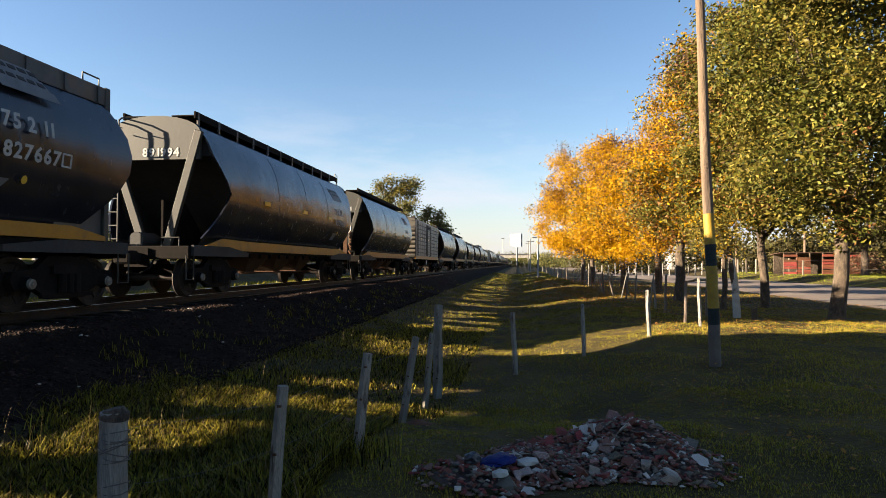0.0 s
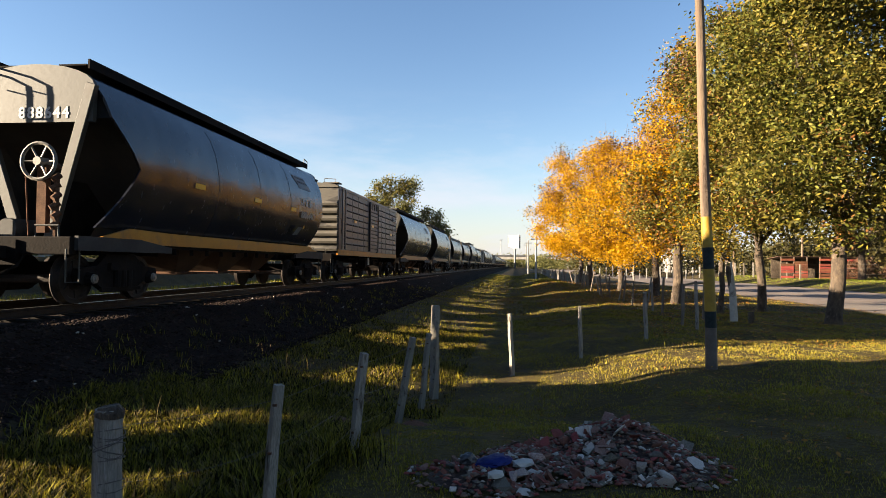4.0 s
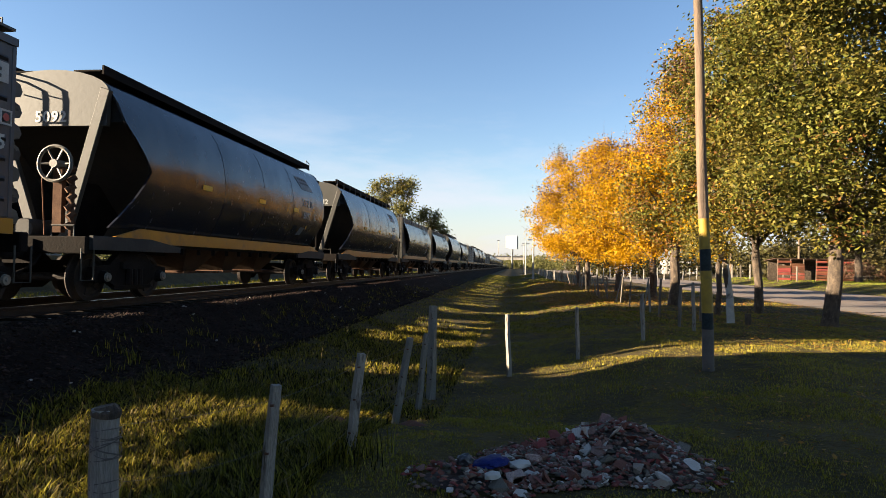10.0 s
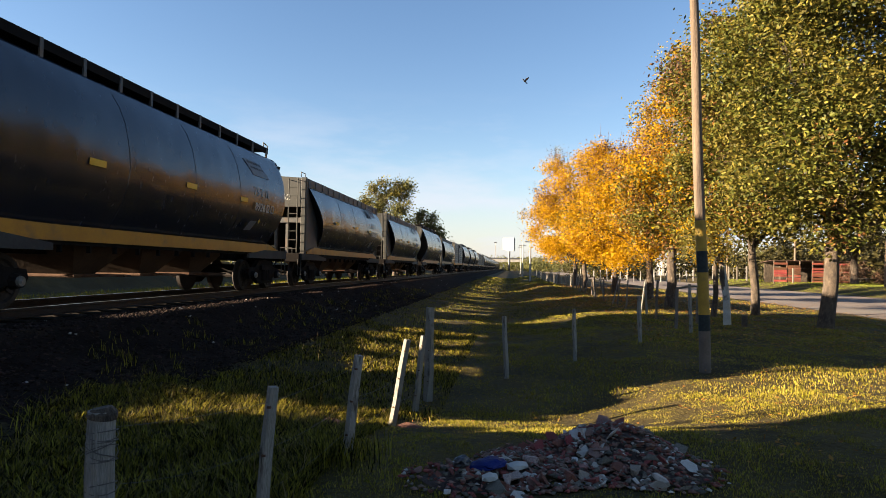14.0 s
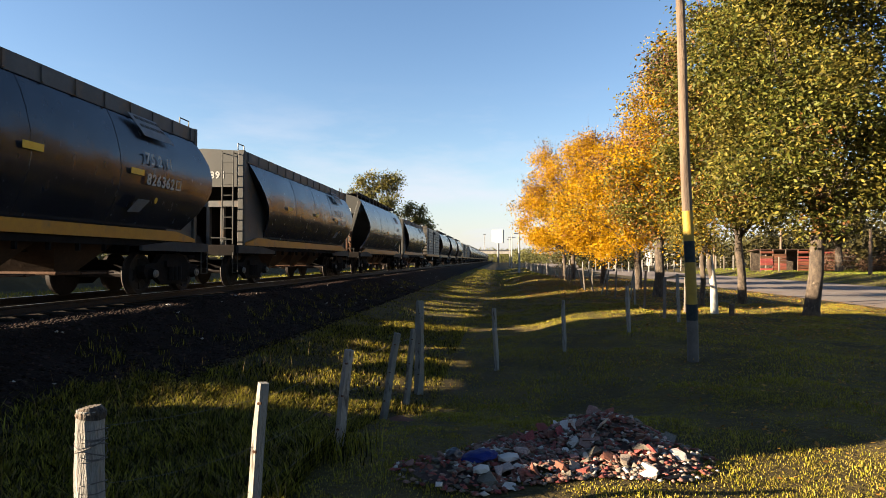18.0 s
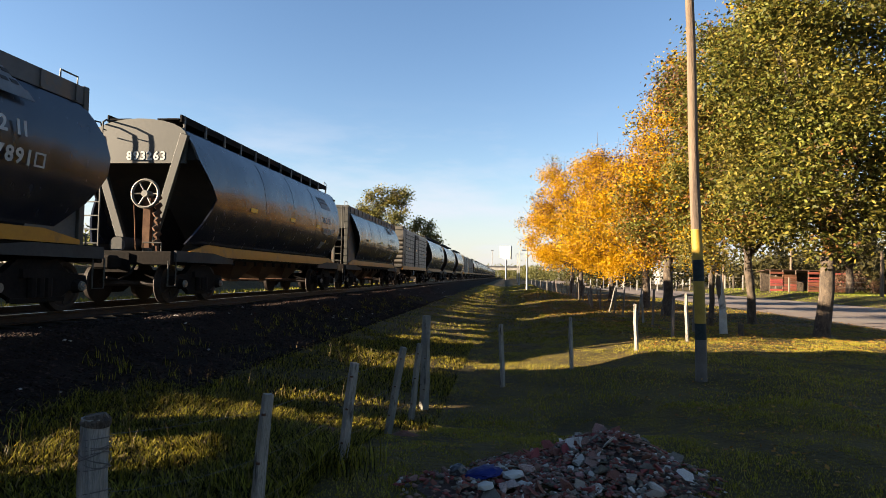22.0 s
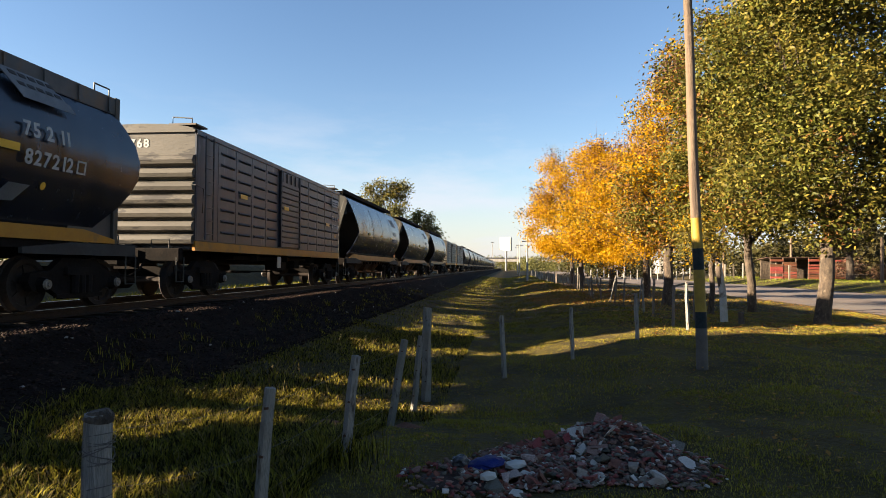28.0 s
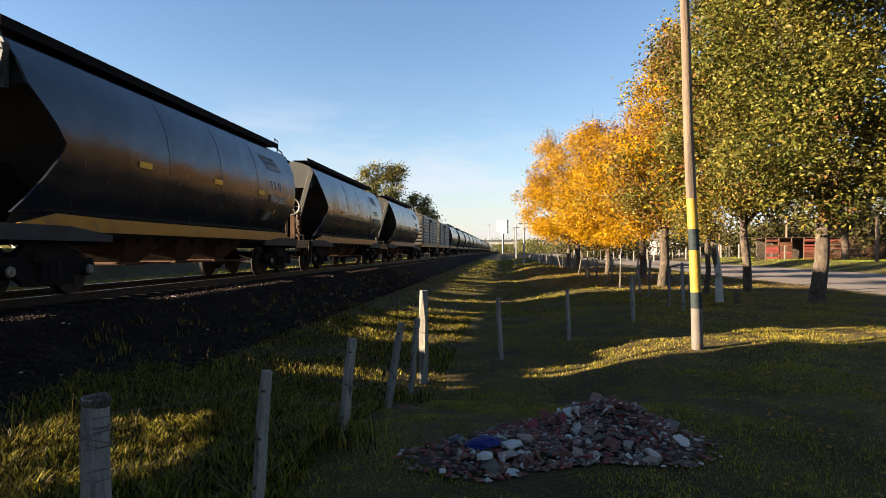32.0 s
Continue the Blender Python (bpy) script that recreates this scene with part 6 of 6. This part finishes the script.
rod(bm, (0, 0.5, -2), (0, 0.5, 10.5), 0.6, n=10)
part("mast", bm, M["steel"], board)
mast = thing("street_lamp", "tall slim street lamp by the overpass", "street lamp")
bm = B()
rod(bm, (-10.6, 440, -2), (-10.6, 440, 17.5), 0.25, 0.15, 8)
part("post", bm, M["concrete"], mast)
bm = B()
box(bm, -11.6, -9.6, 439.6, 440.4, 17.4, 17.8)
part("lantern", bm, M["steel"], mast)
for x, y, h in ((2.9, 95, 6.5), (2.6, 140, 7.5), (3.1, 200, 9.0)):
    p = thing("utility_pole", "plain concrete pole far along the line", "pole")
    bm = B()
    rod(bm, (x, y, gz(x, y) - 0.3), (x, y, gz(x, y) + h), 0.16, 0.11, 8)
    part("shaft", bm, M["concrete"], p)
    bm = B()
    box(bm, x - 0.8, x + 0.8, y - 0.06, y + 0.06, gz(x, y) + h - 0.7, gz(x, y) + h - 0.55)
    part("cross_arm", bm, M["steel"], p)


def far_woods(n, x0, x1, y0, y1, h0, h1, seed, leaf="leaf_far", per=26, fine=0.075, label="dark green distant trees and hedges"):
    rg = np.random.default_rng(seed)
    cen = []
    for _ in range(n):
        x, y, h = rg.uniform(x0, x1), rg.uniform(y0, y1), rg.uniform(h0, h1)
        for _ in range(9):
            cen.append((x + rg.normal(0, h * 0.25), y + rg.normal(0, h * 0.2), gz(x, y) + h * rg.uniform(0.12, 0.95)))
    s = (h0 + h1) * 0.1
    tagged(leaf_cloud("far_woods", cen, per, (s, s, s * 0.8), (h0 + h1) * fine, M[leaf], None, rg, label), "", "woods")


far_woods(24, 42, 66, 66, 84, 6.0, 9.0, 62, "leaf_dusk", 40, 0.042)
far_woods(60, 18, 110, 120, 190, 4.0, 7.5, 51)
far_woods(70, -60, 60, 450, 520, 6, 11, 52)
far_woods(50, 6, 60, 250, 420, 4, 8, 53)
far_woods(60, -140, -22, 130, 240, 4, 8, 54)
far_woods(70, -70, -26, 20, 110, 2.5, 6, 55)
far_woods(60, -60, -24, -10, 45, 1.6, 3.8, 60)
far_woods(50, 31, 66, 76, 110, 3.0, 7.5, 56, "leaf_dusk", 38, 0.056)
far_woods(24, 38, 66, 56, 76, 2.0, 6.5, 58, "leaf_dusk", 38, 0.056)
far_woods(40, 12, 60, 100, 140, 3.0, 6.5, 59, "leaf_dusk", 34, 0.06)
far_woods(26, 33.5, 46, 58, 72, 0.9, 2.4, 57, "leaf_brown", 50, 0.06, "brown withered bushes beyond the road")


def house(label, x0, x1, y0, y1, h, wall_m, roof_m, ridge=1.2, openings=()):
    z = gz((x0 + x1) / 2, (y0 + y1) / 2) - 0.1
    o = thing("house", label, "house")
    bm = B()
    box(bm, x0, x1, y0, y1, z, z + h)
    part("wall", bm, M[wall_m], o)
    bm = B()
    mid = (y0 + y1) / 2
    prism(bm, [(y0 - 0.3, z + h), (y1 + 0.3, z + h), (mid, z + h + ridge)], 0, x0 - 0.3, x1 + 0.3)
    part("roof", bm, M[roof_m], o)
    for a, w, zz, hh in openings:
        bm = B()
        box(bm, x0 + a, x0 + a + w, y0 - 0.03, y0 + 0.02, z + zz, z + zz + hh)
        part("window", bm, M["steel"], o)
    return o


def plank_shed(x0, x1, y, h):
    """Open-fronted shed of loose red planks on rough posts."""
    z = gz((x0 + x1) / 2, y) - 0.05
    o = thing("plank_shed", "low broken shed of dark red planks beyond the road", "shed")
    bm = B()
    box(bm, x0, x1, y + 2.6, y + 2.75, z, z + h - 0.2)
    part("back_wall", bm, M["bark"], o, "dark back wall")
    bm = B()
    prism(bm, [(y + 0.1, z + h), (y + 0.1, z + h + 0.06), (y + 2.9, z + h - 0.12), (y + 2.9, z + h - 0.18)], 0, x0 - 0.3, x1 + 0.3)
    part("roof", bm, M["roofred"], o, "flat rusty tin roof")
    for k in range(7):
        x = x0 + (x1 - x0) * k / 6
        bm = B()
        rod(bm, (x, y, z - 0.1), (x + rr.uniform(-0.06, 0.06), y, z + h), 0.08, 0.07, 7)
        part("post", bm, M["bark"], o)
    for k in range(6):
        if k == 2:
            continue
        a, c = x0 + (x1 - x0) * k / 6, x0 + (x1 - x0) * (k + 1) / 6
        for i in range(8):
            if rr.random() < 0.16:
                continue
            zz = z + 0.1 + i * (h - 0.25) / 8
            bm = B()
            box(bm, a - 0.05, c + 0.05, y - 0.13, y - 0.085, zz, zz + (h - 0.25) / 8 - rr.uniform(0.02, 0.06))
            p = part("plank", bm, M["brickred"], o)
            p.rotation_euler.y = rr.uniform(-0.0012, 0.0012)


plank_shed(27.6, 35.2, 70, 2.3)
house("small white house far beyond the trees", 29.5, 35.5, 128, 134, 3.0, "wallwhite", "concrete", 0.6, ((1, 1, 1, 1), (3.5, 1, 1, 1)))
house("white outbuilding far beyond the trees", 19.5, 22, 122, 126, 2.6, "wallwhite", "concrete", 0.4, ((0.8, 0.8, 0.1, 1.9),))
house("house with a red roof behind the railway", -58, -48, 58, 66, 3.2, "wallwhite", "roofred", 1.6, ((2, 1.4, 1, 1.2), (6, 1.4, 1, 1.2)))
house("long low house behind the railway", -92, -70, 96, 106, 3.2, "wallwhite", "concrete", 1.4, ((3, 1.6, 1, 1.2), (9, 1.6, 1, 1.2), (15, 1.6, 1, 1.2)))
yard = thing("yard_fence", "pale concrete posts of a yard fence beyond the road", "fence")
for k in range(10, 34):
    x, y = (28.6 + 0.1 * rr.random(), 36 + k * 3.2)
    bm = B()
    box(bm, x - 0.07, x + 0.07, y - 0.07, y + 0.07, gz(x, y) - 0.2, gz(x, y) + rr.uniform(1.5, 1.9))
    part("post", bm, M["post" if rr.random() < 0.5 else "oldpost"], yard)
for q in (0.5, 0.95, 1.3):
    bm = B()
    rod(bm, (28.65, 36, -0.9 + q), (28.65, 141.6, -0.9 + q), 0.006, n=4)
    part("wire", bm, M["wire"], yard)
for x, y, h in ((30.5, 72, 4.5), (29.3, 53.1, 3.6), (30.0, 92, 7.0)):
    p = thing("utility_pole", "bare wooden pole beyond the road", "pole")
    bm = B()
    rod(bm, (x, y, gz(x, y) - 0.3), (x + 0.05, y, gz(x, y) + h), 0.15, 0.11, 9)
    part("shaft", bm, M["polewood"], p)
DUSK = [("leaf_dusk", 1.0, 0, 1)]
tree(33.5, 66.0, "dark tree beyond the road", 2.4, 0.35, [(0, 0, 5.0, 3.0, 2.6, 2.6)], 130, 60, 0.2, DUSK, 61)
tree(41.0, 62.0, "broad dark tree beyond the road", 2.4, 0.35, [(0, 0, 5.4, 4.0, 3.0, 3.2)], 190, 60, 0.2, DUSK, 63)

lane_fence = thing("yard_fence", "row of thin pale posts far beyond the trees", "fence")
for k in range(44):
    x, y = 9.0 + k * 0.95, 92 + 0.12 * k + rr.uniform(-0.3, 0.3)
    bm = B()
    box(bm, x - 0.06, x + 0.06, y - 0.06, y + 0.06, gz(x, y) - 0.2, gz(x, y) + rr.uniform(1.2, 1.9))
    part("post", bm, M["concrete"], lane_fence)


# ---- a bird that leaves the golden tree ----
bird = thing("bird", "small dark grey pigeon flying over the trees", "bird")
plume = mat("dark_plumage", (0.03, 0.03, 0.034), (0.07, 0.07, 0.075), 30, 0.8, bump=0.1)
bm = B()
tube(bm, [(0, 0.2, 0.0), (0, 0.14, 0.01), (0, 0.03, 0.0), (0, -0.08, 0.0), (0, -0.16, 0.01), (0, -0.19, 0.015)], [0.02, 0.05, 0.062, 0.05, 0.03, 0.012], 10)
part("body", bm, plume, bird, smooth=True)
bm = B()
prism(bm, [(-0.03, 0.16), (0.03, 0.16), (0.07, 0.34), (-0.07, 0.34)], 2, -0.004, 0.004)
part("tail", bm, plume, bird)
bm = B()
tube(bm, [(0, -0.17, 0.02), (0, -0.21, 0.035), (0, -0.245, 0.03), (0, -0.275, 0.02)], [0.03, 0.034, 0.022, 0.004], 8)
part("head", bm, plume, bird, smooth=True)
wings = []
for sx in (-1, 1):
    bm = B()
    prism(bm, [(0, -0.09), (sx * 0.2, -0.12), (sx * 0.4, -0.02), (sx * 0.33, 0.05), (sx * 0.17, 0.07), (0, 0.08)], 2, -0.005, 0.005)
    wings.append((part("wing", bm, plume, bird, "dark pointed wing"), sx))

# ---- what moves ----
FLIGHT = [(0, 8.3, 56.8, 8.6), (13.1, 8.2, 56.6, 8.6), (13.4, 7.75, 55.0, 11.05), (13.6, 5.31, 52.0, 11.93), (13.8, 3.06, 49.0, 12.7), (14.0, 0.85, 46.0, 13.6), (14.2, -0.9, 43.0, 14.7), (14.4, -2.3, 40.0, 15.85), (14.6, -3.8, 37.0, 17.1), (16.5, -17.0, 8.5, 26.6), (32.0, -125.0, -224.0, 60.0)]


def travelled(t):
    k = t - 16
    return 5.0674 * k + 0.00033 * k * k + 0.000224 * k ** 3 + (0.6 * ((5 - t) / 4.5) ** 2 if t < 5 else 0.0)


def motions():
    way = [Vector(p[1:]) for p in FLIGHT]
    walk(bird, [(p[0], Matrix.Translation(q) @ (way[min(i + 1, len(way) - 1)] - way[max(i - 1, 0)]).to_track_quat("-Y", "Z").to_matrix().to_4x4()) for i, (p, q) in enumerate(zip(FLIGHT, way))])
    beats = [0.0, 13.2] + [13.3 + 0.1 * i for i in range(28)] + [32.0]
    for wing, sx in wings:
        walk(wing, [(t, pose(0.03 * sx, 0, 0.02, 0, -sx * (0 if i in (0, 1, len(beats) - 1) else (38 if i % 2 else -26)), 0)) for i, t in enumerate(beats)])
    times = [0.5 * i for i in range(65)]
    for w, u in wagons:
        walk(w, [(t, pose(TRACK_X, u - travelled(t), RAIL_Z)) for t in times])
    fine = [0.1 * i for i in range(321)]
    for q in wheel_list:
        y = q.location.y
        walk(q, [(t, pose(0, y, 0.46, math.degrees(travelled(t) / 0.46) % 360.0)) for t in fine])


motions()
